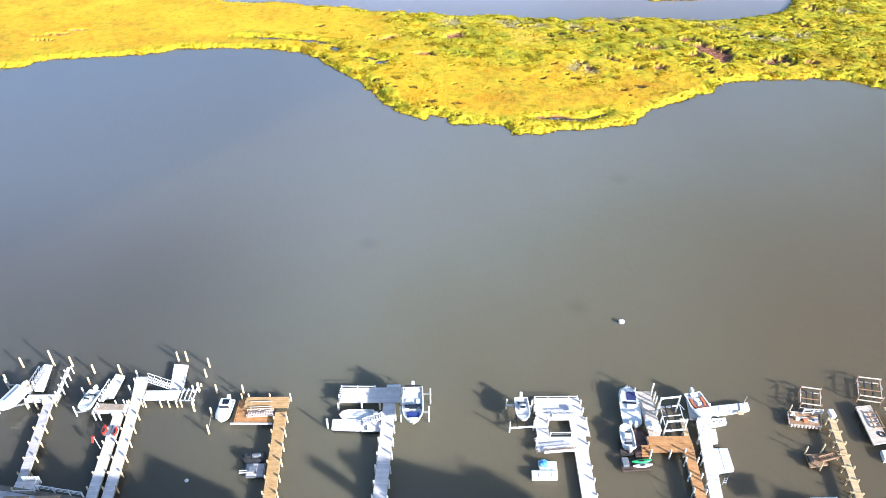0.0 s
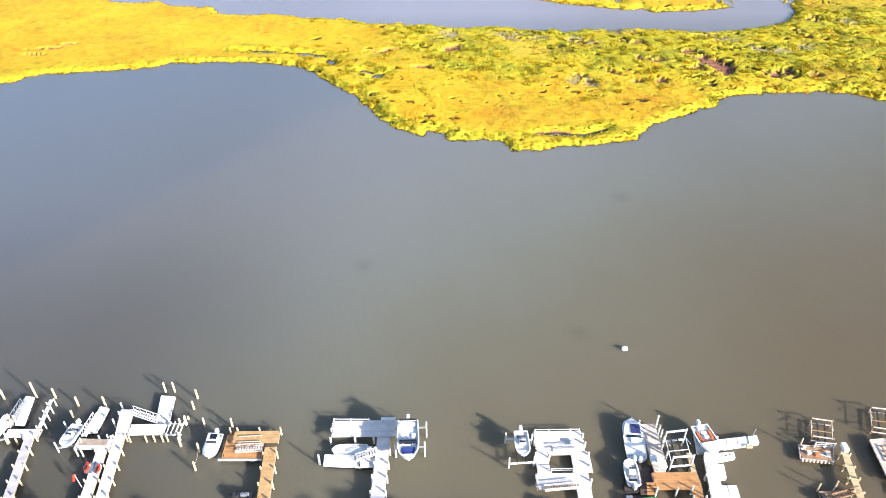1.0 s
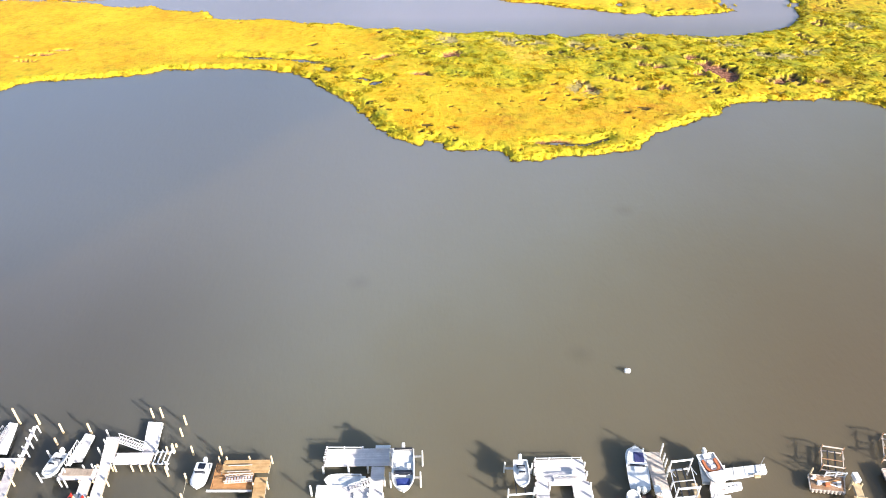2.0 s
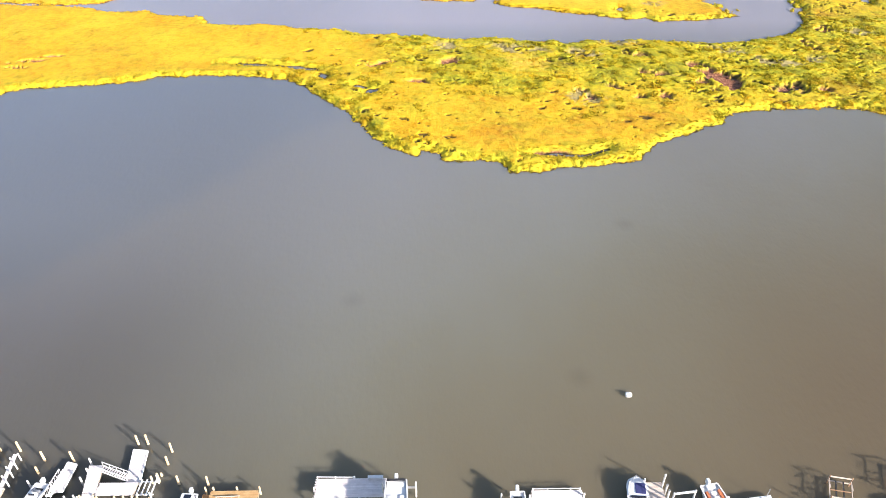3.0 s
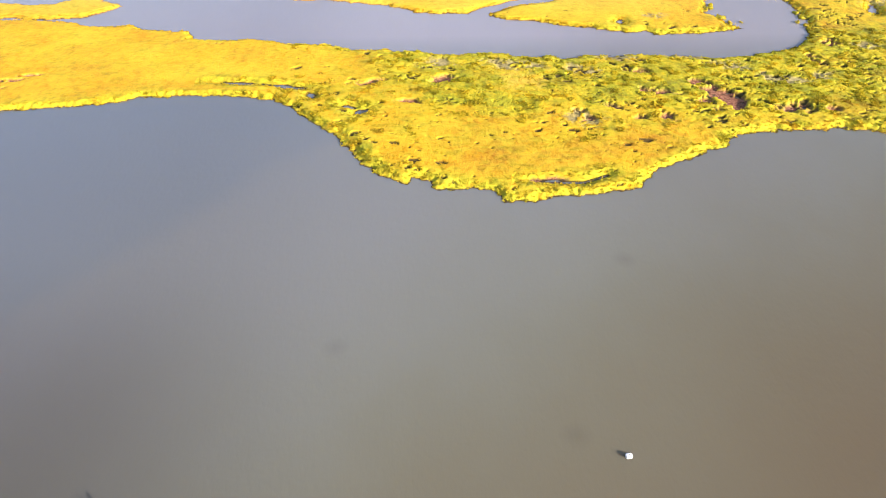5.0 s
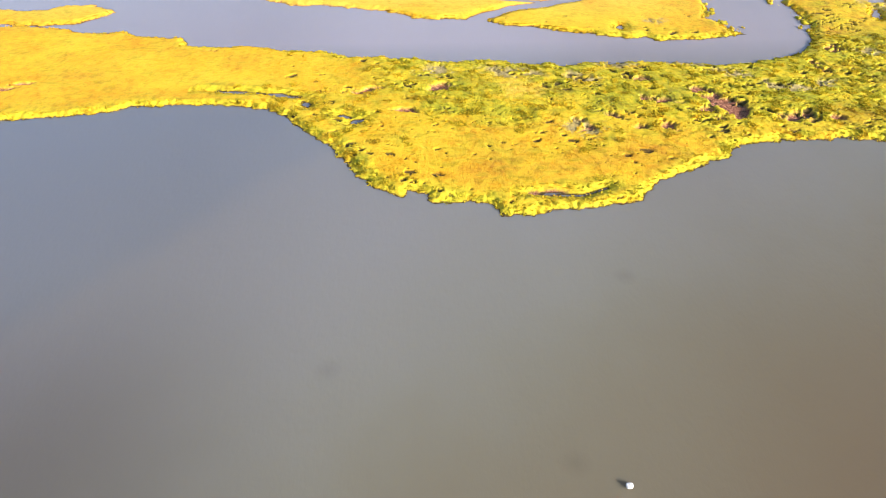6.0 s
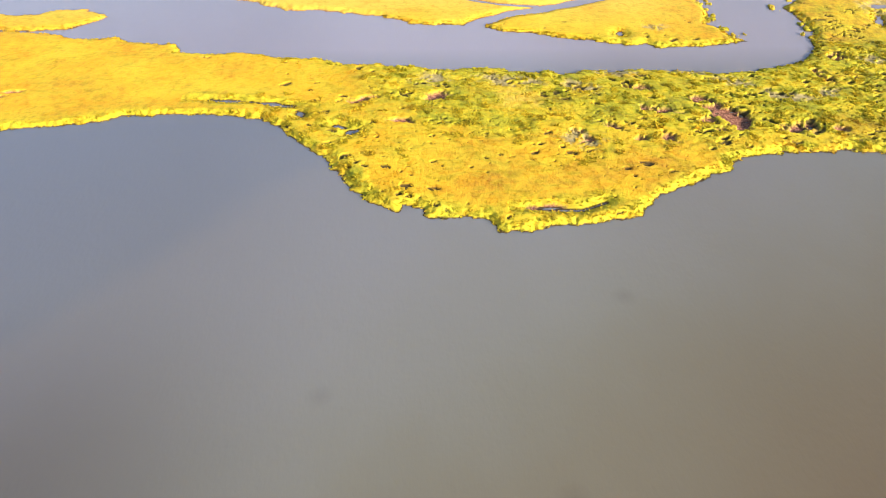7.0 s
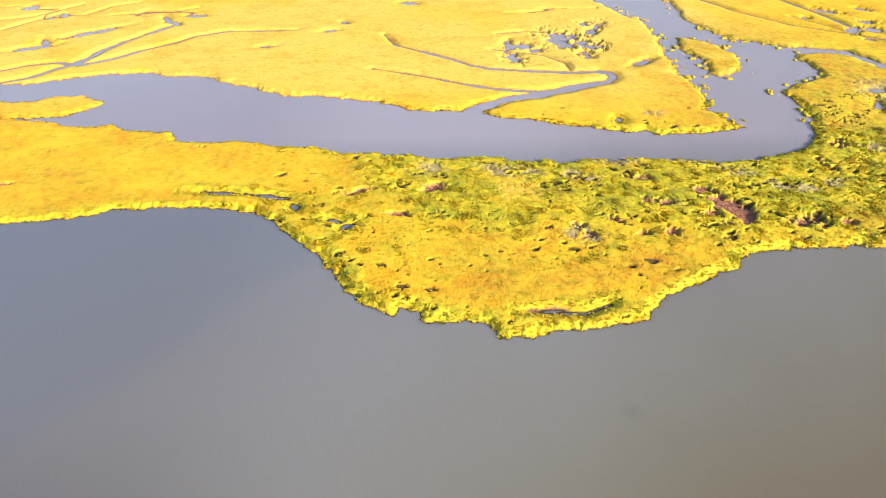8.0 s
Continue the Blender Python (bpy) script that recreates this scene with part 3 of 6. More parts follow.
def clumps(x, y, size, seed):
    """Rounded tussocks, one to a jittered cell: their dome from 0 to 1, and each one's own chance number."""
    u, v = x / size, y / size
    iu, iv = np.floor(u), np.floor(v)
    best, who = np.full(x.shape, 9.0), np.zeros(x.shape)
    for a in (-1, 0, 1):
        for b in (-1, 0, 1):
            ca, cb = iu + a, iv + b
            r = np.hypot(u - ca - 0.15 - 0.7 * lattice(ca, cb, seed), v - cb - 0.15 - 0.7 * lattice(ca, cb, seed + 3))
            near = r < best
            best, who = np.where(near, r, best), np.where(near, lattice(ca, cb, seed + 7), who)
    return np.clip(1 - (best / 0.78) ** 2, 0, 1), who


def shore_distance(x, y):
    """Metres from the water's edge, positive on land."""
    d = np.full(x.shape, -1e9)
    for pts in LANDS:
        e = to_line(x, y, pts, closed=True)
        d = np.maximum(d, np.where(inside(x, y, pts), e, -e))
    far = smooth(150, 320, y)
    d = d + (fbm(x * 0.2, y * 0.2, 4, 5) - 0.5) * (3.0 + 0.8 * far) + (fbm(x * 1.1, y * 1.1, 3, 9) - 0.5) * 0.9
    dome, who = clumps(x, y, 1.5, 41)
    d = d + (dome - 0.5) * (0.15 + 0.7 * who) + (fbm(x * 0.6, y * 0.6, 3, 11) - 0.5) * 1.2
    # broken clumps along the inner channel
    dome, who = clumps(x, y, 2.6, 45)
    band = smooth(-5, -1, d) * smooth(213, 222, y) * smooth(84, 88, x) * smooth(140, 130, x)
    d = np.where((dome > 0.5 + 0.3 * who) & (band > 0.2) & (lattice(np.floor(who * 999), 1.0, 3) < 0.4 * band) & (d < 0), 0.8, d)
    # fine gutters over the farther marsh
    gut = abs(fbm(x * 0.013 + 0.25 * fbm(x * 0.1, y * 0.1, 2, 8), y * 0.024, 3, 101) - 0.5)
    d = np.where((y > 335) & (d > 6), np.minimum(d, (gut - 0.003 - 0.003 * smooth(330, 400, y)) * 90), d)
    for w0, w1, pts in CREEKS + GUTTERS:
        wob = (fbm(x * 0.2, y * 0.2, 3, 13) - 0.5) * 2.2
        d = np.minimum(d, to_line(x, y, pts, w0, w1) + wob * min(1.0, w0 * 0.7) * (w0 != 0.45))
    wob = (fbm(x * 0.45, y * 0.45, 4, 31) - 0.5) * 1.6 + (fbm(x * 1.5, y * 1.5, 3, 33) - 0.5) * 0.6
    for cx, cy, a, b, turn in PONDS + PONDS_WEST + PONDS_LACE + PONDS_EAST:
        near = np.hypot(x - cx, y - cy) < 2 * max(a, b) + 3
        c, s = math.cos(radians(turn)), math.sin(radians(turn))
        u, v = (x[near] - cx) * c + (y[near] - cy) * s, (y[near] - cy) * c - (x[near] - cx) * s
        lace = 2.0 if (cx > 30 and cy > 278) else 0.8
        d[near] = np.minimum(d[near], (np.hypot(u / a, v / b) + lace * wob[near] - 1) * min(a, b, 3.0))
    return d


def zones(x, y, d):
    n = fbm(x * 0.09, y * 0.09, 4, 51)
    g = smooth(-26, 4, x) * smooth(150, 182, y + 0.16 * (x - 30) + 46 * (n - 0.5)) * smooth(226, 205, y) * 1.05
    g = np.maximum(g, smooth(82, 108, x) * (0.62 - 0.3 * smooth(215, 270, y)) * smooth(330, 280, y))
    g = np.maximum(g, smooth(4.5, 0.6, d) * 0.4 * smooth(235, 205, y))
    g = np.maximum(g, smooth(8, 2, d) * smooth(25, -15, x) * smooth(160, 150, y + 0.4 * x) * 0.5)
    g = np.maximum(g, smooth(1.6, 0.5, d) * smooth(82, 86, x) * smooth(213, 222, y) * smooth(330, 300, y))
    g = np.clip(g * (0.1 + 1.75 * fbm(x * 0.12, y * 0.18, 5, 57)), 0, 1)
    g = np.maximum(g, smooth(4.0, 1.2, d) * (0.3 + 0.4 * smooth(-20, -40, x)) * smooth(205, 190, y))
    g = np.clip(g + 0.45 * blobs(x, y, OLIVE, 0.5), 0, 1) * (1 - 0.6 * blobs(x, y, PALE + BRIGHT, 0.6))
    mud = blobs(x, y, [(cx, cy, a * 1.15, b * 1.5, turn) for cx, cy, a, b, turn in MUD], 0.4) * smooth(0.3, 0.42, fbm(x * 0.9, y * 0.8, 4, 35))
    near = (abs(x - 72) < 12) & (abs(y - 174) < 13)
    if near.any():
        e = to_line(x[near], y[near], PAN, closed=True)
        e = np.where(inside(x[near], y[near], PAN), e, -e) + (fbm(x[near] * 0.7, y[near] * 0.7, 3, 37) - 0.5) * 1.8
        isle = smooth(0.36, 0.3, fbm(x[near] * 0.45, y[near] * 0.6, 3, 38))
        mud[near] = np.maximum(mud[near], smooth(-0.15, 0.2, e) * (1 - isle))
    return g, mud, blobs(x, y, WRACK, 0.6) * smooth(0.36, 0.48, fbm(x * 0.9, y * 0.7, 4, 61))


def straw(x, y):
    return np.maximum(smooth(215, 270, y) * (0.35 + 0.65 * smooth(0.3, 0.55, fbm(x * 0.03, y * 0.03, 3, 91))) * smooth(170, 110, x), 0.9 * blobs(x, y, PALE, 0.7))


def lemon(x, y, d):
    """Fresh yellow-green growth along the water."""
    rim = smooth(4.5, 1.0, d) * smooth(0.3, 0.5, fbm(x * 0.3, y * 0.35, 4, 97)) * (0.1 + 0.7 * smooth(-40, -15, x)) * smooth(240, 205, y)
    return np.maximum(rim, 0.35 * blobs(x, y, BRIGHT, 0.7))


def sere(x, y):
    """Where the stand is dying back to rust and brown."""
    east = smooth(60, 110, x) * smooth(340, 240, y) * smooth(150, 165, y) * smooth(0.3, 0.52, fbm(x * 0.05, y * 0.08, 4, 93))
    streaks = 0.25 * smooth(0.55, 0.7, fbm(x * 0.09, y * 0.12, 4, 95))
    point = 0.5 * smooth(0, 18, x) * smooth(75, 55, x) * smooth(134, 142, y) * smooth(172, 156, y) * smooth(0.38, 0.58, fbm(x * 0.14, y * 0.2, 4, 98))
    west = 0.4 * smooth(-25, -60, x) * smooth(0.25, 0.55, fbm(x * 0.06, y * 0.1, 4, 96)) * smooth(260, 220, y)
    return np.clip(1.3 * east + streaks + point + west + 0.45 * blobs(x, y, RUST, 0.8), 0, 1)


def mesh_arrays(name, verts, quads, material, attrs=(), flat=False):
    me = bpy.data.meshes.new(name)
    nv, nq, k = len(verts), len(quads), quads.shape[1]
    me.vertices.add(nv)
    me.vertices.foreach_set("co", np.asarray(verts, np.float32).ravel())
    me.loops.add(nq * k)
    me.loops.foreach_set("vertex_index", np.asarray(quads, np.int32).ravel())
    me.polygons.add(nq)
    me.polygons.foreach_set("loop_start", np.arange(nq, dtype=np.int32) * k)
    me.update(calc_edges=True)
    for key, val in attrs:
        a = me.attributes.new(key, 'FLOAT', 'POINT')
        a.data.foreach_set("value", np.asarray(val, np.float32))
    if not flat:
        me.polygons.foreach_set("use_smooth", np.ones(nq, bool))
    me.materials.append(M[material])
    return new(name, me)


def grid_quads(ny, nx, keep=None):
    i = np.arange((ny - 1) * (nx - 1))
    a = (i // (nx - 1)) * nx + i % (nx - 1)
    q = np.stack([a, a + 1, a + nx + 1, a + nx], 1)
    return q if keep is None else q[keep[q].any(1)]


def pocks(x, y, size, seed, share, least, most):
    """Holes in the sward, at most one to a cell: 1 inside, 0 outside. share is the chance that a cell has one."""
    u, v = x / size, y / size
    iu, iv = np.floor(u), np.floor(v)
    wob = (fbm(x * 1.5, y * 1.5, 3, seed + 5) - 0.5) * 1.3
    out = np.zeros(x.shape)
    for a in (-1, 0, 1):
        for b in (-1, 0, 1):
            ca, cb = iu + a, iv + b
            k = lattice(ca, cb, seed + 1)
            r = least + (most - least) * lattice(ca, cb, seed + 2) ** 2
            du, dv = (u - ca - 0.1 - 0.8 * lattice(ca, cb, seed + 3)) * size, (v - cb - 0.1 - 0.8 * lattice(ca, cb, seed + 4)) * size
            lean = lattice(ca, cb, seed + 6) - 0.5
            e = np.hypot(du / 1.5, dv + lean * du) / r + wob
            out = np.maximum(out, np.where(k < share, smooth(1.15, 0.85, e), 0))
    return out


def tussocks(x, y, d, green):
    """How high the plants stand over the mud, each tussock's tone, and the holes."""
    dome, who = clumps(x, y, 1.5, 21)
    warp = 1.6 * fbm(x * 0.5, y * 0.5, 2, 64)
    lump = fbm(x * 0.42 + warp, y * 0.5 - warp, 3, 23)
    leaf = fbm(x * 1.5 + warp, y * 1.25, 3, 65)
    near = smooth(250, 200, y)
    rim = smooth(0.1, 0.6, d) * smooth(5.0, 1.5, d) * smooth(245, 215, y)
    east = smooth(88, 108, x) * smooth(280, 230, y)
    rough = np.clip(0.12 + 0.22 * green + 0.3 * rim * (0.3 + 0.7 * smooth(-45, -15, x)) + 0.25 * east, 0, 1)
    h = 0.42 + 0.25 * green + rough * (0.3 * (lump - 0.45) + 0.13 * dome * (0.1 + 0.9 * who) + 0.12 * (leaf - 0.5)) + 0.06 * (leaf - 0.5) * near
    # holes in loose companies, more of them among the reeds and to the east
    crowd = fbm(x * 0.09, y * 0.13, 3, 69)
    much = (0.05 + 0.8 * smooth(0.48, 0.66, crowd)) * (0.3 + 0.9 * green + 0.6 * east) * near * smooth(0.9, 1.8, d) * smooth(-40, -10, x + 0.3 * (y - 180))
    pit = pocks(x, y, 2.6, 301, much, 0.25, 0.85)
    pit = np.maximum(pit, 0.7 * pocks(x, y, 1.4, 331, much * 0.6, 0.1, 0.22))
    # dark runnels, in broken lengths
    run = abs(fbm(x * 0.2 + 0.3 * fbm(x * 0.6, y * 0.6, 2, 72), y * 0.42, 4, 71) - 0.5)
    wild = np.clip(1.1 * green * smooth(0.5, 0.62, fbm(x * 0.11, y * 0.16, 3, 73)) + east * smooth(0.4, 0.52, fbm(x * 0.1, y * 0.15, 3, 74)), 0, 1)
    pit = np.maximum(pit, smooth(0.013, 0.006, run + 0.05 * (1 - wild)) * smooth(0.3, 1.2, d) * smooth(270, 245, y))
    h = h * (1 - 0.5 * pit)
    tone = 0.35 + 0.5 * lump + 0.25 * (who - 0.5) * rough
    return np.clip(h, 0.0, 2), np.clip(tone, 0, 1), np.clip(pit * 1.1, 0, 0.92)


def marsh_height(x, y, d, g, mud, wrack, full=False):
    bank = smooth(-2.2, 0.3, d)
    plants, tone, pit = tussocks(x, y, d, g)
    z = -0.6 + 0.66 * bank + (0.26 - 0.25 * mud) * smooth(0, 3.5, d) + (-0.12 * pit) + smooth(-0.2, 2.0, d) * plants * (1 - 0.9 * mud) * (1 - 0.4 * wrack)
    return (z, tone, pit) if full else z


ys = [121.0]
while ys[-1] < 620:
    ys.append(ys[-1] + (0.34 if ys[-1] < 216 else 0.0031 * (ys[-1] - 12)))
ys = np.array(ys)
us = np.linspace(-1, 1, 1080)
half = 0.62 * ys + 27
X = 6 + us[None, :] * half[:, None]
Y = np.repeat(ys[:, None], len(us), 1)
X, Y = X.ravel(), Y.ravel()
D = shore_distance(X, Y)
G, MU, WR = zones(X, Y, D)
Z, TONE, PIT = marsh_height(X, Y, D, G, MU, WR, True)
MU = np.maximum(MU, smooth(0.05 + 0.6 * smooth(215, 260, Y), -0.1, D))
used = D > -2.6
quads = grid_quads(len(ys), len(us), used)
marsh = mesh_arrays("marsh", np.stack([X, Y, Z], 1), quads, "marsh", [("green", G), ("mud", MU), ("wrack", WR), ("shade_wet", np.maximum(PIT, smooth(0.22, 0.0, D) * smooth(250, 225, Y))), ("lemon", lemon(X, Y, D)), ("straw", straw(X, Y)), ("sere", sere(X, Y)), ("tone", TONE)])
bm = bmesh.new()
bm.from_mesh(marsh.data)
bmesh.ops.delete(bm, geom=[v for v in bm.verts if not v.link_faces], context='VERTS')
bm.to_mesh(marsh.data)
bm.free()
tagged(marsh, "golden salt marsh with green reed beds, mud pans and tidal creeks", "marsh", kind="structure")

# the sheet of silt and farther marsh round it, out to the horizon
gx = np.concatenate([np.linspace(-4000, -420, 40), np.linspace(-400, 400, 101), np.linspace(420, 4000, 40)])
gy = np.concatenate([np.linspace(-4000, 60, 40), np.linspace(80, 720, 90), np.linspace(760, 4000, 60)])
GX, GY = np.meshgrid(gx, gy)
GX, GY = GX.ravel(), GY.ravel()
GD = shore_distance(GX, GY)
core = (abs(GX - 6) < 0.62 * GY + 22) & (GY > 110) & (GY < 614)
GZ = np.where(core, -2.5, -2.5 + 3.0 * smooth(-4, 4, GD))
GG = np.full(len(GX), 0.25)
ground = mesh_arrays("ground", np.stack([GX, GY, GZ], 1), grid_quads(len(gy), len(gx)), "marsh",
                     [("green", GG), ("mud", np.where(GZ < -0.5, 1.0, 0.0)), ("wrack", GG * 0), ("straw", straw(GX, GY)), ("sere", sere(GX, GY)), ("tone", GG * 2)])
tagged(ground, "silt bed and wide marsh reaching to the horizon", "ground", kind="structure")


# ================= grass =================
def tufts(name, x, y, z, d, height, width, blades, green, seed, label):
    """Tufts of bent blades: each blade two triangles on a lower pair, a middle pair and a tip."""
    rng = np.random.default_rng(seed)
    n = len(x)
    ang = rng.uniform(0, 2 * math.pi, (n, blades))
    out = rng.uniform(0.15, 0.75, (n, blades)) * width[:, None]
    hh = height[:, None] * rng.uniform(0.6, 1.15, (n, blades))
    ww = width[:, None] * rng.uniform(0.16, 0.34, (n, blades))
    cx, cy = x[:, None] + np.cos(ang) * out * 0.35, y[:, None] + np.sin(ang) * out * 0.35
    px, py = -np.sin(ang) * ww, np.cos(ang) * ww
    tx, ty = np.cos(ang) * out, np.sin(ang) * out
    zz = np.repeat(z[:, None], blades, 1)
    v = np.stack([
        np.stack([cx - px, cy - py, zz], -1), np.stack([cx + px, cy + py, zz], -1),
        np.stack([cx + tx * 0.6 + px * 0.8, cy + ty * 0.6 + py * 0.8, zz + hh * 0.75], -1),
        np.stack([cx + tx * 1.3, cy + ty * 1.3, zz + hh], -1),
        np.stack([cx + tx * 0.6 - px * 0.8, cy + ty * 0.6 - py * 0.8, zz + hh * 0.75], -1)], 2)
    base = (np.arange(n * blades) * 5)[:, None]
    tri = np.concatenate([base + [[0, 1, 2]], base + [[0, 2, 4]], base + [[4, 2, 3]]], 0)
    g = np.repeat(np.clip(green + rng.normal(0, 0.12, n), 0, 1), blades * 5)
    ob = mesh_arrays(name, v.reshape(-1, 3), tri, "blade", [("green", g), ("mud", g * 0), ("wrack", g * 0), ("lemon", np.repeat(lemon(x, y, d), blades * 5)), ("straw", np.repeat(straw(x, y), blades * 5)), ("sere", np.repeat(sere(x, y), blades * 5)), ("tone", np.repeat(rng.uniform(0.45, 0.95, n), blades * 5))], flat=True)
    return tagged(ob, label, "grass", kind="stuff")


def scatter(n, x0, x1, y0, y1, seed):
    rng = np.random.default_rng(seed)
    x, y = rng.uniform(x0, x1, n), rng.uniform(y0, y1, n)
    d = shore_distance(x, y)
    g, mu, wr = zones(x, y, d)
    return rng, x, y, d, g, mu, wr


def plant(name, n, area, seed, rule, height, width, blades, label, least=0.0):
    rng, x, y, d, g, mu, wr = scatter(n, *area, seed)
    ok = rule(x, y, d, g, rng) & (mu < 0.12) & (wr < 0.5)
    x, y, d, g, mu, wr = (a[ok] for a in (x, y, d, g, mu, wr))
    z, _, pit = marsh_height(x, y, d, g, mu, wr, True)
    z, ok = z - min(0.12, 0.3 * height), pit < 0.2
    x, y, d, g, z = (a[ok] for a in (x, y, d, g, z))
    k = 0.7 + 0.6 * fbm(x * 0.5, y * 0.5, 3, seed)
    return tufts(name, x, y, z, d, height * k, width * k, blades, np.maximum(g * 0.9, least), seed, label)


plant("shore_reeds", 24000, (-115, 125, 127, 185), 3, lambda x, y, d, g, r: (d > -0.25) & (d < 2.2), 0.28, 0.4, 6,
      "yellow-green reeds along the marsh's water edge", 0.35)
plant("creek_reeds", 34000, (-130, 150, 190, 240), 4, lambda x, y, d, g, r: (d > 0.0) & (d < 1.5), 0.36, 0.4, 5,
      "ragged reeds on the banks of the tidal creek")
plant("reed_clumps", 18000, (-30, 150, 155, 215), 5, lambda x, y, d, g, r: (d > 0.8) & (r.random(len(x)) < g * 0.45 * smooth(0.3, 0.6, fbm(x * 0.35, y * 0.35, 4, 63))), 0.26, 0.42, 6,
      "clumps of green reeds over the upper marsh")


def bushy(x, y, d, g, r):
    """Single tall stands, a metre or two across, over the green beds and the green bank."""
    dome, who = clumps(x, y, 2.1, 83)
    bank = smooth(7, 2, d) * smooth(4, -8, x) * smooth(-45, -30, x)
    return (d > 0.5) & (dome > 0.45) & (who < 0.22 * np.clip(g + bank, 0, 1)) & (y < 214)


plant("tall_reeds", 60000, (-45, 135, 140, 214), 8, bushy, 0.4, 0.56, 6, "tall dark green reeds in separate stands over the marsh", 0.55)
plant("hay_grass", 28000, (-120, 128, 129, 214), 6, lambda x, y, d, g, r: (d > 0.8) & (abs(x - 4) < 0.62 * y + 8) & (r.random(len(x)) < (0.3 + 0.6 * smooth(0.35, 0.55, fbm(x * 0.4, y * 0.5, 4, 77))) * (0.25 + 0.75 * smooth(-45, -12, x))), 0.1, 0.66, 4,
      "golden and green salt hay in loose leaning tufts")


# ================= building blocks of the docks =================
def lerp(a, b, t):
    return tuple(p + (q - p) * t for p, q in zip(a, b))


def strip(bm, a, b, c, d, z, board=0.16, gap=0.014, thick=0.045, seed=1):
    """Boards laid across the strip whose sides run from a to d and from b to c."""
    r = random.Random(seed)
    length = (math.dist(a, d) + math.dist(b, c)) / 2
    n = max(1, int(length / board))
    for k in range(n):
        t0, t1 = k / n, (k + 1) / n - gap / length
        p, q, s, u = lerp(a, d, t0), lerp(b, c, t0), lerp(b, c, t1), lerp(a, d, t1)
        over = [r.uniform(-0.02, 0.02) for _ in range(2)]
        p, u = lerp(p, q, over[0]), lerp(u, s, over[0])
        q, s = lerp(q, p, over[1]), lerp(s, u, over[1])
        zz = z + r.uniform(-0.006, 0.006)
        hexa(bm, [(*w, zz - thick) for w in (p, q, s, u)] + [(*w, zz) for w in (p, q, s, u)])


def decking(owner, quad, z, material, label=""):
    bm = bmesh.new()
    strip(bm, *quad, z, seed=int(abs(quad[0][0]) * 10))
    ob = part("decking", bm, material, owner, label)
    a, b, c, d = quad
    for p, q in ((a, d), (b, c)):
        bm = bmesh.new()
        beam(bm, (*p, z - 0.16), (*q, z - 0.16), 0.07, 0.22)
        part("stringer", bm, "beam", owner)
    return ob


def pile(owner, x, y, top, material="pile", r=0.115, lean=(0.0, 0.0)):
    bm = bmesh.new()
    foot = (x - lean[0], y - lean[1], -2.4)
    tube(bm, foot, (x, y, top - 0.06), r * 1.05, r * 0.95, 10)
    tube(bm, (x, y, top - 0.06), (x, y, top), r * 0.95, r * 0.6, 10)
    return part("timber_post", bm, material, owner)


def free_pile(x, y, top, material="pile", r=0.14, lean=(0.0, 0.0)):
    bm = bmesh.new()
    tube(bm, (x - lean[0], y - lean[1], -2.4), (x, y, top - 0.1), r * 1.08, r * 0.95, 10)
    tube(bm, (x, y, top - 0.1), (x, y, top), r * 0.95, r * 0.45, 10)
    tube(bm, (x - lean[0] * 0.3, y - lean[1] * 0.3, 0.0), (x - lean[0] * 0.22, y - lean[1] * 0.22, 0.35), r * 1.07, r * 1.05, 10)
    ob = link_bm("mooring_post", bm, material)
    return tagged(ob, "round weathered timber mooring post standing in the water", "mooring post", "mooring posts")


def pier(owner, x0, y0, x1, y1, width, z, material, pile_material="pile", step=2.1, rise=0.35, sides=(1, 1), out=0.1, first=0.5):
    """A straight pier from its land end to its water end, with a pile on each side every step."""
    d = Vector((x1 - x0, y1 - y0))
    n = Vector((-d.y, d.x)).normalized() * (width / 2)
    a, b = Vector((x0, y0)), Vector((x1, y1))
    decking(owner, (tuple(a + n), tuple(a - n), tuple(b - n), tuple(b + n)), z, material)
    u = d.normalized()
    k, s = 0, first
    while s < d.length - 0.2:
        for side, on in ((1, sides[0]), (-1, sides[1])):
            if on:
                p = a + u * s + n.normalized() * side * (width / 2 + out)
                pile(owner, p.x, p.y, z + rise + 0.12 * math.sin(5 * s + side), pile_material)
        s += step


def platform(owner, x0, y0, x1, y1, z, material):
    decking(owner, ((x0, y0), (x1, y0), (x1, y1), (x0, y1)), z, material)


def rail(owner, pts, z, height=0.95, material="white", bars=2, posts=True):
    for p, q in zip(pts, pts[1:]):
        bm = bmesh.new()
        beam(bm, (*p, z + height), (*q, z + height), 0.09, 0.05)
        part("handrail", bm, material, owner)
        for k in range(1, bars):
            bm = bmesh.new()
            beam(bm, (*p, z + height * k / bars), (*q, z + height * k / bars), 0.04, 0.04)
            part("rail_bar", bm, material, owner)
    if posts:
        for p in pts:
            bm = bmesh.new()
            box(bm, p[0] - 0.06, p[1] - 0.06, z - 0.3, p[0] + 0.06, p[1] + 0.06, z + height + 0.08)
            part("post", bm, material, owner)


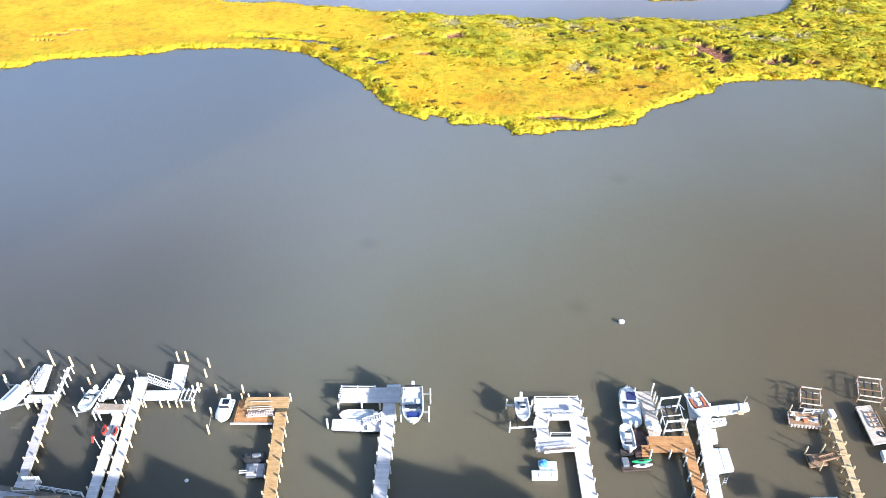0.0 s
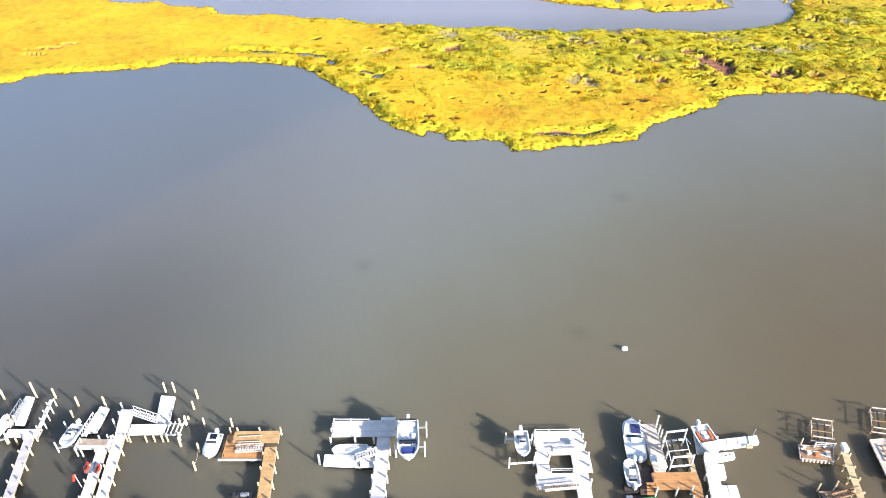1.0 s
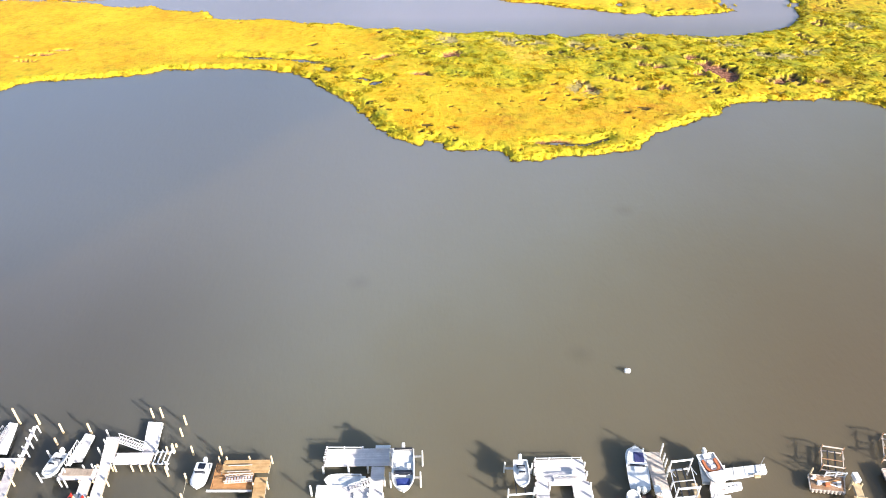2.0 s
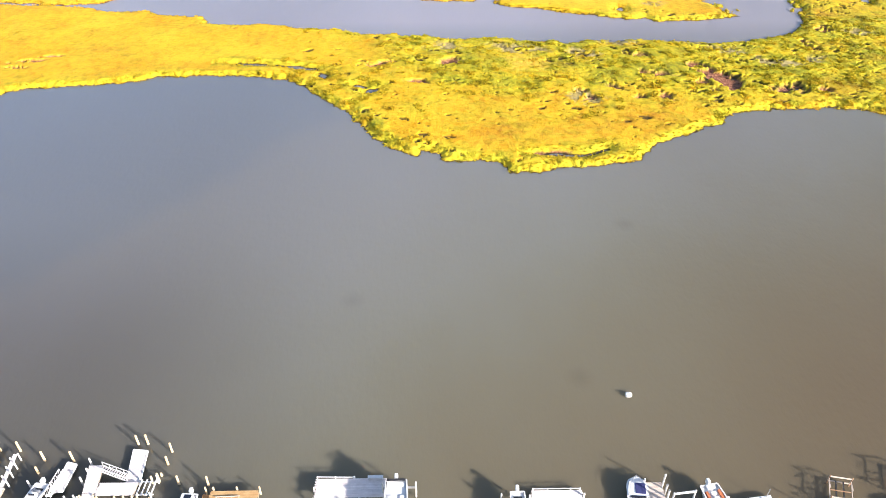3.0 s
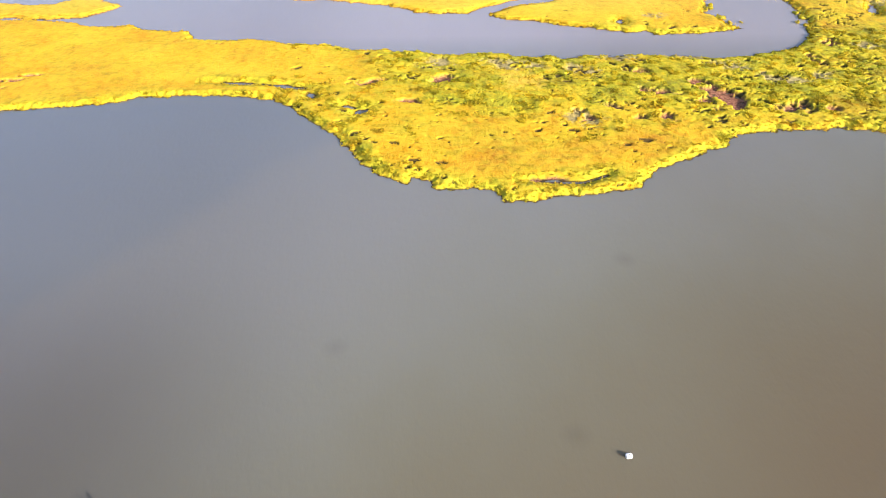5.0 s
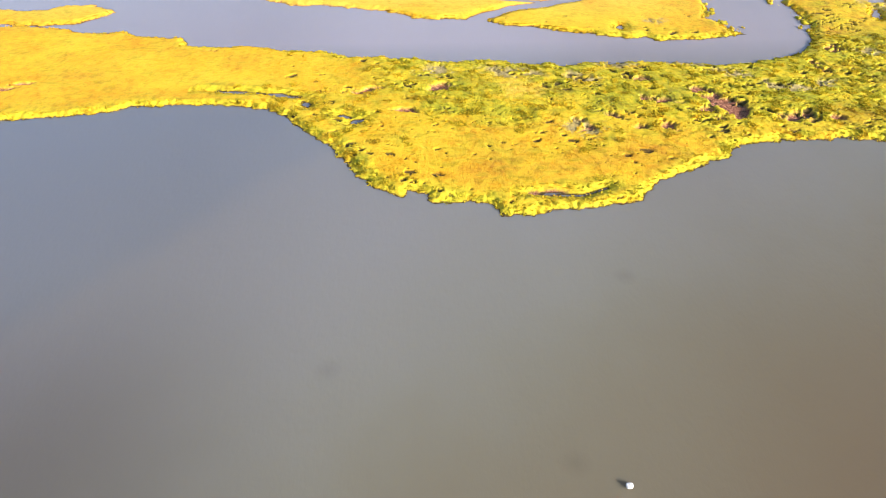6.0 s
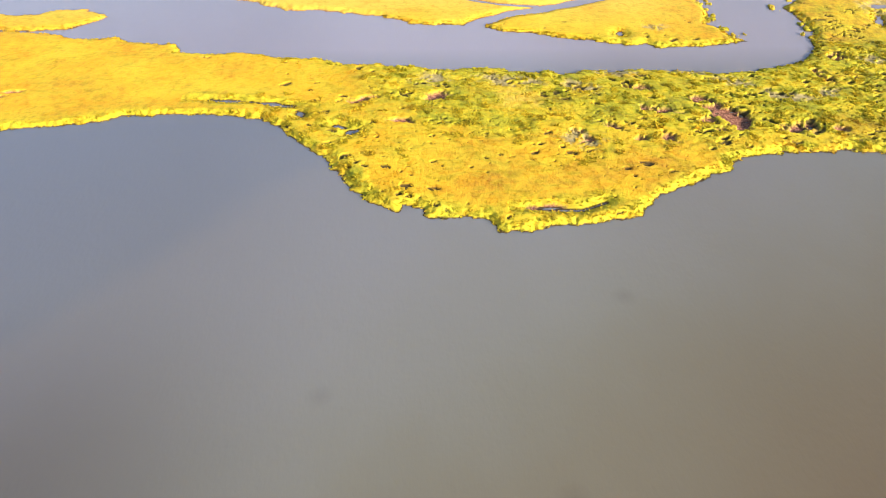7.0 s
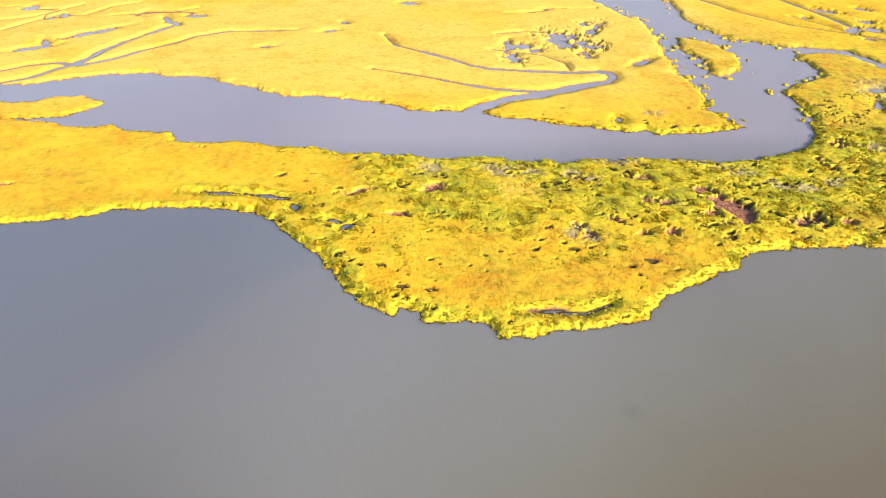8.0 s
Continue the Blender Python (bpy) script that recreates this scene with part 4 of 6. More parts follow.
def floating_dock(quad, z, label, material="bleached", fender="vinyl", edge=0.12, group=""):
    a, b, c, d = quad
    cx, cy = sum(p[0] for p in quad) / 4, sum(p[1] for p in quad) / 4
    f = thing("floating_dock", label, "floating dock", group=group)
    bm = bmesh.new()
    ins = [lerp(p, (cx, cy), 0.04) for p in quad]
    strip(bm, *ins, z, seed=int(abs(cx) * 7 + 3))
    part("decking", bm, material, f)
    for p, q in ((a, b), (b, c), (c, d), (d, a)):
        bm = bmesh.new()
        beam(bm, (*p, z - 0.07), (*q, z - 0.07), edge, 0.2)
        part("edge_beam", bm, fender, f)
    for k in range(3):
        t = (k + 0.5) / 3
        p, q = lerp(a, d, t), lerp(b, c, t)
        bm = bmesh.new()
        beam(bm, (*lerp(p, q, 0.06), z - 0.42), (*lerp(p, q, 0.94), z - 0.42), math.dist(a, d) / 4, 0.55)
        part("float_drum", bm, "dark", f)
    return f


def float_box(quad, z, label, material="vinyl", seams=3):
    """A moulded plastic float: chamfered blocks side by side."""
    a, b, c, d = quad
    f = thing("floating_dock", label, "floating dock")
    for k in range(seams):
        t0, t1 = k / seams, (k + 1) / seams - 0.005
        ring = [lerp(a, b, t0), lerp(a, b, t1), lerp(d, c, t1), lerp(d, c, t0)]
        cx, cy = sum(p[0] for p in ring) / 4, sum(p[1] for p in ring) / 4
        bm = bmesh.new()
        loft(bm, [[(*p, z - 0.65) for p in ring], [(*p, z - 0.06) for p in ring], [(*lerp(p, (cx, cy), 0.06), z) for p in ring]])
        part("float_block", bm, material, f)
    return f


def gangway(p, q, z0, z1, width, label, truss=0.8, material="alu", sides=(1, 1), tread="bleached"):
    g = thing("gangway", label, "gangway")
    p, q = Vector(p), Vector(q)
    if z0 > 1.4:
        z0, p = z0 - 0.55, p * 1.0078
    if z1 > 1.2:
        z1, q = z1 - 0.55, q * 1.0078
    d = (q - p)
    n = Vector((-d.y, d.x)).normalized() * (width / 2)
    bm = bmesh.new()
    m = max(3, int(d.length / 0.3))
    for k in range(m):
        t = (k + 0.5) / m
        c, zz = p + d * t, z0 + (z1 - z0) * t
        beam(bm, (*(c + n * 0.96), zz), (*(c - n * 0.96), zz), (d.length / m) * 0.62, 0.03)
    part("tread", bm, tread, g)
    for side, on in ((1, sides[0]), (-1, sides[1])):
        if not on:
            continue
        a, b = p + n * side, q + n * side
        for h, nm in ((0.0, "side_beam"), (truss, "handrail")):
            bm = bmesh.new()
            beam(bm, (*a, z0 + h), (*b, z1 + h), 0.07, 0.08)
            part(nm, bm, material, g)
        k = max(2, int(d.length / 0.8))
        for i in range(k + 1):
            t = i / k
            c, zz = a + (b - a) * t, z0 + (z1 - z0) * t
            bm = bmesh.new()
            beam(bm, (*c, zz), (*c, zz + truss), 0.05, 0.05)
            part("upright", bm, material, g)
            if i < k:
                e, ze = a + (b - a) * (t + 1 / k), z0 + (z1 - z0) * (t + 1 / k)
                bm = bmesh.new()
                beam(bm, (*c, zz), (*e, ze + truss), 0.035, 0.035)
                part("brace", bm, material, g)
    return g


def boat_lift(posts, top, beams_z, label, pile_material="pilewhite", beam_material="galv", bunks=True, frame_top=False, slim=1.0):
    """Four posts a, b, c, d; beams across from a to b and from d to c, and bunks between them."""
    f = thing("boat_lift", label, "boat lift")
    a, b, c, d = posts
    for p in posts:
        pile(f, *p, top, pile_material, r=0.11 * slim)
    for z, pairs in (((top - 0.25, ((a, b), (d, c))),) if frame_top else ()) + ((beams_z, ((a, b), (d, c))),):
        for p, q in pairs:
            bm = bmesh.new()
            beam(bm, (*p, z), (*q, z), 0.16 * slim, 0.2 * slim)
            part("cross_beam", bm, beam_material, f)
    for p, q in ((a, d), (b, c)):
        if frame_top:
            bm = bmesh.new()
            beam(bm, (*p, top * 0.6), (*q, top * 0.6), 0.08, 0.1)
            part("side_beam", bm, beam_material, f)
            bm = bmesh.new()
            beam(bm, (*p, top * 0.55), (*lerp(p, q, 0.55), top - 0.25), 0.07, 0.07)
            part("brace", bm, beam_material, f)
            if p == a:
                bm = bmesh.new()
                beam(bm, (*lerp(a, d, 0.55), top * 0.6), (*lerp(b, c, 0.55), top * 0.6), 0.09, 0.1)
                part("middle_beam", bm, pile_material, f)
        for e in (p, q):
            bm = bmesh.new()
            tube(bm, (e[0], e[1] + 0.12, beams_z), (e[0], e[1] + 0.12, top - 0.2), 0.015, n=5)
            part("cable", bm, "galv", f)
    if bunks:
        for t in (0.33, 0.67):
            p, q = lerp(a, b, t), lerp(d, c, t)
            bm = bmesh.new()
            beam(bm, (*p, beams_z + 0.18), (*q, beams_z + 0.18), 0.14, 0.14)
            part("bunk", bm, "dark", f)
    return f


# ================= boats =================
def hull_rings(length, beam_w, depth, bow=0.42, stations=12, inset=0.0, z_top=None):
    """Half-breadth curve from the stern at y = 0 to the bow at y = length."""
    out = []
    for k in range(stations + 1):
        t = k / stations
        s = max(0.0, (t - (1 - bow)) / bow)
        w = beam_w / 2 * (0.92 + 0.08 * min(1, t * 3)) * math.sqrt(max(0.0, 1 - s ** 2.4)) - inset
        sheer = depth + 0.22 * t * t
        out.append((t * length, max(0.02, w), sheer, s))
    return out


def boat(name, label, at, rz, length=5.6, beam_w=2.3, depth=0.95, style="console", accents=("navy", "blue"), roll=0.0):
    b = thing(name, label, "boat", at, rz)
    st = hull_rings(length, beam_w, depth, 0.3 if style == "cuddy" else 0.42)
    # outer shell
    bm = bmesh.new()
    rings = []
    for y, w, top, s in st:
        keel = 0.0 + 0.55 * s ** 2
        rings.append([(-w, y, top), (-w * 0.97, y, top - 0.35 * (top - keel)), (-w * 0.8, y, keel + 0.22), (0, y, keel), (w * 0.8, y, keel + 0.22),
                      (w * 0.97, y, top - 0.35 * (top - keel)), (w, y, top)])
    loft(bm, rings, caps=False, closed=False)
    v = [bm.verts.new(p) for p in rings[0]]
    bm.faces.new(v)
    part("hull", bm, "gel", b)
    # gunwale round the rim
    bm = bmesh.new()
    rim = [(-w, y, top) for y, w, top, s in st] + [(w, y, top) for y, w, top, s in st[::-1]]
    for p, q in zip(rim, rim[1:]):
        beam(bm, p, q, 0.16, 0.07)
    beam(bm, rim[-1], rim[0], 0.16, 0.07)
    part("gunwale", bm, "gel", b)
    bm = bmesh.new()
    for side in (-1, 1):
        for (y0, w0, t0, _), (y1, w1, t1, _) in zip(st, st[1:]):
            beam(bm, (side * (w0 + 0.02), y0, t0 - 0.1), (side * (w1 + 0.02), y1, t1 - 0.1), 0.05, 0.06)
    part("rub_rail", bm, "grey", b)
    # floor of the cockpit
    bm = bmesh.new()
    ins = [(y, max(0.01, w - 0.1)) for y, w, _, _ in st]
    floor_z = depth * 0.8
    for (y0, w0), (y1, w1) in zip(ins, ins[1:]):
        bm.faces.new([bm.verts.new(p) for p in ((-w0, y0, floor_z), (w0, y0, floor_z), (w1, y1, floor_z + 0.01), (-w1, y1, floor_z + 0.01))])
    part("cockpit_floor", bm, accents[0] if style == "dinghy" else "vinyl", b)

    def slab(nm, material, t0, t1, z0, z1, k=1.0, lab=""):
        bm = bmesh.new()
        steps = 7
        low = []
        for i in range(steps + 1):
            t = t0 + (t1 - t0) * i / steps
            s = max(0.0, (t - 0.58) / 0.42)
            w = max(0.03, (beam_w / 2 * math.sqrt(max(0.0, 1 - s ** 2.4)) - 0.06) * k)
            low.append([(-w, t * length, z0), (w, t * length, z0), (w, t * length, z1 + 0.15 * t * t), (w * 0.5, t * length, z1 + 0.05 + 0.15 * t * t),
                        (-w * 0.5, t * length, z1 + 0.05 + 0.15 * t * t), (-w, t * length, z1 + 0.15 * t * t)])
        loft(bm, low)
        return part(nm, bm, material, b, lab)

    def cube(nm, material, x0, y0, z0, x1, y1, z1, r=0.06, lab=""):
        bm = bmesh.new()
        rounded(bm, x0, y0, z0, x1, y1, z1, r)
        return part(nm, bm, material, b, lab)

    def motor(x):
        cube("outboard_motor", "vinyl", x - 0.2, -0.62, depth - 0.1, x + 0.2, 0.02, depth + 0.5, 0.1, "white outboard motor")
        cube("motor_leg", "grey", x - 0.08, -0.45, -0.3, x + 0.08, -0.1, depth - 0.1, 0.04)

    L, W = length, beam_w
    if style == "bowrider":
        slab("foredeck", "gel", 0.9, 0.99, floor_z, depth + 0.05)
        slab("bow_cushion", accents[0], 0.71, 0.88, floor_z, depth * 0.88, 0.7, "blue vinyl bow cushion")
        cube("windscreen", "glass", -W * 0.42, L * 0.56, depth * 0.9, W * 0.42, L * 0.62, depth + 0.4, 0.05)
        for sx in (-1, 1):
            cube("side_console", "gel", sx * W * 0.29 - 0.3, L * 0.52, floor_z, sx * W * 0.29 + 0.3, L * 0.62, depth + 0.1)
            cube("seat", "vinyl", sx * W * 0.26 - 0.27, L * 0.34, floor_z, sx * W * 0.26 + 0.27, L * 0.46, depth * 0.95)
        cube("stern_bench", "vinyl", -W * 0.42, L * 0.03, floor_z, W * 0.42, L * 0.14, depth * 0.92)
        for z in (depth + 0.55,):
            for sx in (-1, 1):
                bm = bmesh.new()
                tube(bm, (sx * W * 0.45, L * 0.1, depth), (sx * W * 0.42, L * 0.06, z), 0.03, n=6)
                part("tower_leg", bm, "dark", b)
            bm = bmesh.new()
            beam(bm, (-W * 0.42, L * 0.06, z), (W * 0.42, L * 0.06, z), 0.28, 0.05)
            part("folded_top", bm, "dark", b)
        motor(0)
    elif style == "cabin":
        slab("cabin_top", "gel", 0.42, 0.96, floor_z, depth + 0.25, 0.92)
        cube("wheelhouse", "gel", -W * 0.38, L * 0.12, floor_z, W * 0.38, L * 0.46, depth + 0.85, 0.1)
        cube("roof_hatch", accents[0], -W * 0.3, L * 0.18, depth + 0.84, W * 0.16, L * 0.40, depth + 0.88, 0.02, "dark tinted roof panel")
        cube("windscreen", "glass", -W * 0.34, L * 0.45, depth + 0.3, W * 0.34, L * 0.48, depth + 0.75, 0.04)
        motor(0)
    elif style == "cuddy":
        slab("foredeck", "gel", 0.55, 0.985, floor_z, depth + 0.18)
        cube("deck_hatch", accents[0], -W * 0.12, L * 0.60, depth + 0.27, W * 0.36, L * 0.84, depth + 0.38, 0.03, "dark blue deck hatch cover")
        cube("windscreen", "glass", -W * 0.36, L * 0.53, depth, W * 0.36, L * 0.55, depth + 0.3, 0.02)
        slab("cockpit_cover", "gel", 0.05, 0.52, floor_z, depth + 0.02, 0.96, "white fitted cockpit cover")
        cube("console", "gel", -0.45, L * 0.38, floor_z, 0.45, L * 0.5, depth + 0.25)
        cube("seat", "vinyl", -W * 0.35, L * 0.24, floor_z, W * 0.35, L * 0.33, depth * 0.95)
        cube("stern_bench", "vinyl", -W * 0.42, L * 0.02, floor_z, W * 0.42, L * 0.12, depth * 0.95)
        for sx in (-1, 1):
            pts = [(sx * W * 0.42, L * 0.6), (sx * W * 0.34, L * 0.78), (sx * W * 0.16, L * 0.93), (0, L * 1.0)]
            bm = bmesh.new()
            for p, q in zip(pts, pts[1:]):
                tube(bm, (*p, depth + 0.6), (*q, depth + 0.6), 0.02, n=5)
            for p in pts:
                tube(bm, (*p, depth + 0.1), (*p, depth + 0.6), 0.018, n=5)
            part("bow_rail", bm, "galv", b)
        motor(-0.35)
        motor(0.35)
    elif style == "covered":
        slab("boat_cover", accents[0], 0.02, 0.97, depth * 0.8, depth + 0.25, 0.98, "white fitted boat cover")
        bm = bmesh.new()
        loft(bm, [[(-0.12, L * 0.1, depth + 0.26), (0.12, L * 0.1, depth + 0.26), (0.05, L * 0.1, depth + 0.5), (-0.05, L * 0.1, depth + 0.5)],
                  [(-0.12, L * 0.75, depth + 0.3), (0.12, L * 0.75, depth + 0.3), (0.05, L * 0.75, depth + 0.55), (-0.05, L * 0.75, depth + 0.55)]])
        part("cover_ridge", bm, accents[0], b)
        motor(0)
    elif style == "dinghy":
        for t in (0.16, 0.42, 0.64):
            cube("thwart", accents[1], -W * 0.38, L * t, floor_z, W * 0.38, L * t + 0.32, depth * 0.8, 0.03)
        slab("foredeck", "gel", 0.84, 0.98, floor_z, depth)
        motor(0)
    elif style == "cockpit":
        slab("foredeck", "gel", 0.62, 0.985, floor_z, depth + 0.12)
        bm = bmesh.new()
        curve = [(-W * 0.33, L * 0.2), (-W * 0.33, L * 0.45), (-W * 0.24, L * 0.56), (0, L * 0.6), (W * 0.24, L * 0.56), (W * 0.33, L * 0.45), (W * 0.33, L * 0.2)]
        for p, q in zip(curve, curve[1:]):
            beam(bm, (*p, depth * 0.95), (*q, depth * 0.95), 0.3, 0.3)
        part("wrap_bench", bm, accents[1], b, "rust-orange bench curving round the cockpit")
        cube("seat", "vinyl", -0.35, L * 0.22, floor_z, 0.35, L * 0.32, depth + 0.1)
        cube("console", "gel", -0.3, L * 0.4, floor_z, 0.3, L * 0.48, depth + 0.25)
        cube("engine_cover", "gel", -0.45, 0.02, floor_z, 0.45, L * 0.15, depth + 0.1)
        motor(0)
    else:  # centre console
        slab("foredeck", "gel", 0.8, 0.98, floor_z, depth * 0.98)
        cube("console", "gel", -0.4, L * 0.40, floor_z, 0.4, L * 0.55, depth + 0.45)
        cube("windscreen", "glass", -0.36, L * 0.53, depth + 0.42, 0.36, L * 0.56, depth + 0.7, 0.03)
        cube("helm_seat", "grey", -0.4, L * 0.26, floor_z, 0.4, L * 0.34, depth + 0.2)
        cube("mat", "dark", -W * 0.3, L * 0.15, floor_z + 0.01, W * 0.3, L * 0.25, floor_z + 0.04, 0.02)
        cube("cooler", "dark", -0.3, L * 0.62, floor_z, 0.3, L * 0.7, depth * 0.8)
        motor(0)
    return b


def jet_ski(at, rz, body="vinyl", trim="grey", label="white personal watercraft on a float"):
    j = thing("jet_ski", label, "jet ski", at, rz)
    wide = 0.74
    bm = bmesh.new()
    rings = []
    for k in range(9):
        t = k / 8
        w = wide * (0.9 + 0.1 * min(1, 4 * t)) * math.sqrt(max(0.02, 1 - max(0, (t - 0.55) / 0.47) ** 3.2))
        rings.append([(-w, t * 2.75, 0.1 + 0.25 * t * t), (w, t * 2.75, 0.1 + 0.25 * t * t), (w, t * 2.75, 0.42 + 0.1 * t), (w * 0.55, t * 2.75, 0.58 + 0.12 * t),
                      (-w * 0.55, t * 2.75, 0.58 + 0.12 * t), (-w, t * 2.75, 0.42 + 0.1 * t)])
    loft(bm, rings)
    part("hull", bm, body, j)
    for nm, mt, y0, y1, z0, z1, w in (("seat", trim, 0.5, 1.5, 0.55, 0.92, 0.2), ("hood", body, 1.65, 2.4, 0.6, 0.95, 0.3), ("foot_well", "dark", 0.3, 1.6, 0.5, 0.6, 0.42)):
        bm = bmesh.new()
        rounded(bm, -w, y0, z0, w, y1, z1, 0.08)
        part(nm, bm, mt, j)
    bm = bmesh.new()
    tube(bm, (-0.4, 1.62, 1.05), (0.4, 1.62, 1.05), 0.035, n=6)
    tube(bm, (0, 1.62, 0.85), (0, 1.62, 1.05), 0.05, n=6)
    part("handlebar", bm, "dark", j)
    return j


def kayak(at, rz, material, label, length=3.0, width=0.7):
    k = thing("kayak", label, "kayak", at, rz)
    bm = bmesh.new()
    rings = []
    for i in range(11):
        t = -1 + 2 * i / 10
        w = width / 2 * max(0.04, 1 - abs(t) ** 2.3)
        rise = 0.08 * t * t
        rings.append([(length / 2 * t, -w, 0.16 + rise), (length / 2 * t, -w * 0.6, 0.02 + rise), (length / 2 * t, w * 0.6, 0.02 + rise),
                      (length / 2 * t, w, 0.16 + rise), (length / 2 * t, w * 0.5, 0.27 + rise), (length / 2 * t, -w * 0.5, 0.27 + rise)])
    loft(bm, rings)
    part("hull", bm, material, k)
    bm = bmesh.new()
    rounded(bm, -0.5, -width * 0.24, 0.24, 0.35, width * 0.24, 0.3, 0.1)
    part("cockpit", bm, "dark", k)
    return k


def dock_box(at, size, label, material="vinyl"):
    t = thing("dock_box", label, "dock box", at)
    bm = bmesh.new()
    rounded(bm, -size[0] / 2, -size[1] / 2, 0, size[0] / 2, size[1] / 2, size[2] * 0.8, 0.03)
    part("chest", bm, material, t)
    bm = bmesh.new()
    rounded(bm, -size[0] / 2 - 0.03, -size[1] / 2 - 0.03, size[2] * 0.81, size[0] / 2 + 0.03, size[1] / 2 + 0.03, size[2], 0.05)
    part("lid", bm, material, t)
    return t


DECK = 1.05


def off(x):
    return (x * 0.0078, 0.44, 0)


# ================= first dock: grey pier, lift and low float =================
d = thing("dock", "sun-bleached grey timber pier with a short cross head", "dock", off(-48))
pier(d, -46.1, 43.0, -48.5, 58.6, 1.05, DECK, "pinkgrey", step=2.15)
platform(d, -51.5, 58.2, -47.4, 59.5, DECK, "bleached")
for x in (-51.2, -50.0, -49.0):
    pile(d, x, 58.0, DECK + 0.2)
bm = bmesh.new()
strip(bm, (-48.05, 59.6), (-47.55, 59.6), (-47.95, 64.2), (-48.45, 64.2), DECK, 0.3)
part("catwalk", bm, "bleached", d)
for k in range(8):
    pile(d, -47.45 - 0.05 * k if k % 2 else -48.15 - 0.05 * k, 59.7 + 0.62 * k, DECK + 0.35, "pilewhite", 0.1)
floating_dock(((-51.7, 61.0), (-50.6, 60.9), (-51.3, 65.4), (-52.4, 65.6)), 0.6, "pale plank floating dock moored beside the pier head", "bleached")
gangway((-51.6, 59.6), (-52.0, 64.4), 1.6, 0.8, 0.55, "narrow aluminium truss gangway down to the float")
boat("motor_boat", "white motorboat under a fitted cover on a lift", (-52.55, 60.6, 1.0), 162, 3.9, 2.0, 0.85, "covered", ("white", "white"))
boat_lift([(-55.6, 61.9), (-51.8, 61.4), (-51.6, 58.7), (-54.9, 57.8)], 1.9, 0.8, "white-sleeved pile boat lift under a covered boat")
for x, y, top, ln in ((-55.4, 65.7, 1.9, 0.1), (-51.3, 65.9, 3.0, 0.1), (-48.8, 65.8, 1.9, 0.1), (-52.3, 61.3, 2.3, 0.0), (-56.0, 62.6, 2.0, 0)):
    free_pile(x, y, top, lean=(ln, 0.0))

# ================= second dock: twin piers =================
d = thing("dock", "bleached timber pier with rails and a cross head", "dock", off(-39))
pier(d, -37.9, 43.0, -39.0, 56.8, 1.2, DECK, "bleached", step=2.1, sides=(1, 0))
platform(d, -42.4, 56.3, -38.1, 57.8, DECK, "bleached")
bm = bmesh.new()
strip(bm, (-42.0, 57.9), (-42.0, 56.9), (-38.6, 56.8), (-38.6, 57.7), DECK + 0.06)
part("worn_boards", bm, "weathered", d, "worn tan deck boards")
for x, y in ((-42.0, 56.1), (-41.3, 56.0), (-38.9, 58.1), (-38.4, 57.9), (-39.9, 58.0)):
    pile(d, x, y, DECK + 0.5, "pilewhite", 0.11)
d = thing("dock", "long bleached timber pier with a stepped cross head", "dock", off(-36))
pier(d, -36.1, 43.0, -37.55, 58.6, 1.25, DECK, "bleached", step=2.1)
decking(d, ((-38.2, 58.65), (-36.7, 58.65), (-37.2, 62.4), (-38.8, 62.4)), DECK, "bleached")
platform(d, -36.65, 58.3, -32.3, 60.0, DECK + 0.004, "bleached")
for x in (-36.4, -34.4, -33.4, -32.4, -31.8):
    pile(d, x, 58.1, DECK + 0.15)
for x, y in ((-38.9, 63.0), (-39.0, 60.4), (-38.7, 61.6)):
    pile(d, x, y, DECK + 0.6, "pilewhite", 0.12)
gangway((-37.2, 61.9), (-33.6, 60.7), 1.65, 1.3, 0.8, "white truss gangway between the pier and its float", 0.7, "white")
floating_dock(((-34.1, 60.5), (-32.5, 60.5), (-33.0, 65.2), (-34.8, 65.4)), 0.6, "wide white floating dock held by two piles", "bleached")
floating_dock(((-42.3, 59.6), (-41.1, 59.7), (-40.9, 63.4), (-42.1, 63.7)), 0.6, "white floating dock with a ramp beside it", "bleached")
gangway((-41.8, 58.2), (-41.9, 62.0), 1.6, 0.8, 0.5, "aluminium ramp with truss sides", 0.8, "white", (1, 1))
boat("motor_boat", "small white centre-console boat hanging in a lift", (-43.25, 60.0, 0.9), 172, 3.3, 1.6, 0.75, "console")
boat_lift([(-45.0, 60.3), (-42.3, 60.0), (-42.1, 57.8), (-44.9, 57.2)], 1.9, 0.75, "white pipe boat lift beside the pier head")
r = thing("lift_cradle", "empty white jet-ski lift cradle with cross bars", "boat lift", (-0.12, 0.22, -0.3))
for k in range(4):
    x = -32.2 + 0.55 * k
    bm = bmesh.new()
    beam(bm, (x, 58.6, 1.15), (x + 0.1, 60.7, 1.15), 0.12, 0.14)
    part("cross_bar", bm, "vinyl", r)
for y in (58.8, 60.5):
    bm = bmesh.new()
    beam(bm, (-32.5, y, 1.0), (-30.3, y, 1.0), 0.12, 0.14)
    part("side_bar", bm, "vinyl", r)
for x, y in ((-30.5, 58.5), (-30.4, 60.8), (-32.4, 60.8)):
    pile(r, x, y, 1.9, "pilewhite", 0.11)
kayak((-40.05, 54.04, 1.07), 97, "red", "short red kayak laid along the pier edge", 1.5, 0.75)
kayak((-38.65, 53.84, 1.07), 97, "red", "short red kayak laid along the pier edge", 1.4, 0.6)
bd = thing("dock_mat", "blue-grey rubber mat on the pier", "mat", off(-39))
bm = bmesh.new()
rounded(bm, -39.65, 52.9, DECK + 0.01, -38.95, 54.4, DECK + 0.05, 0.02)
part("sheet", bm, "grey", bd)
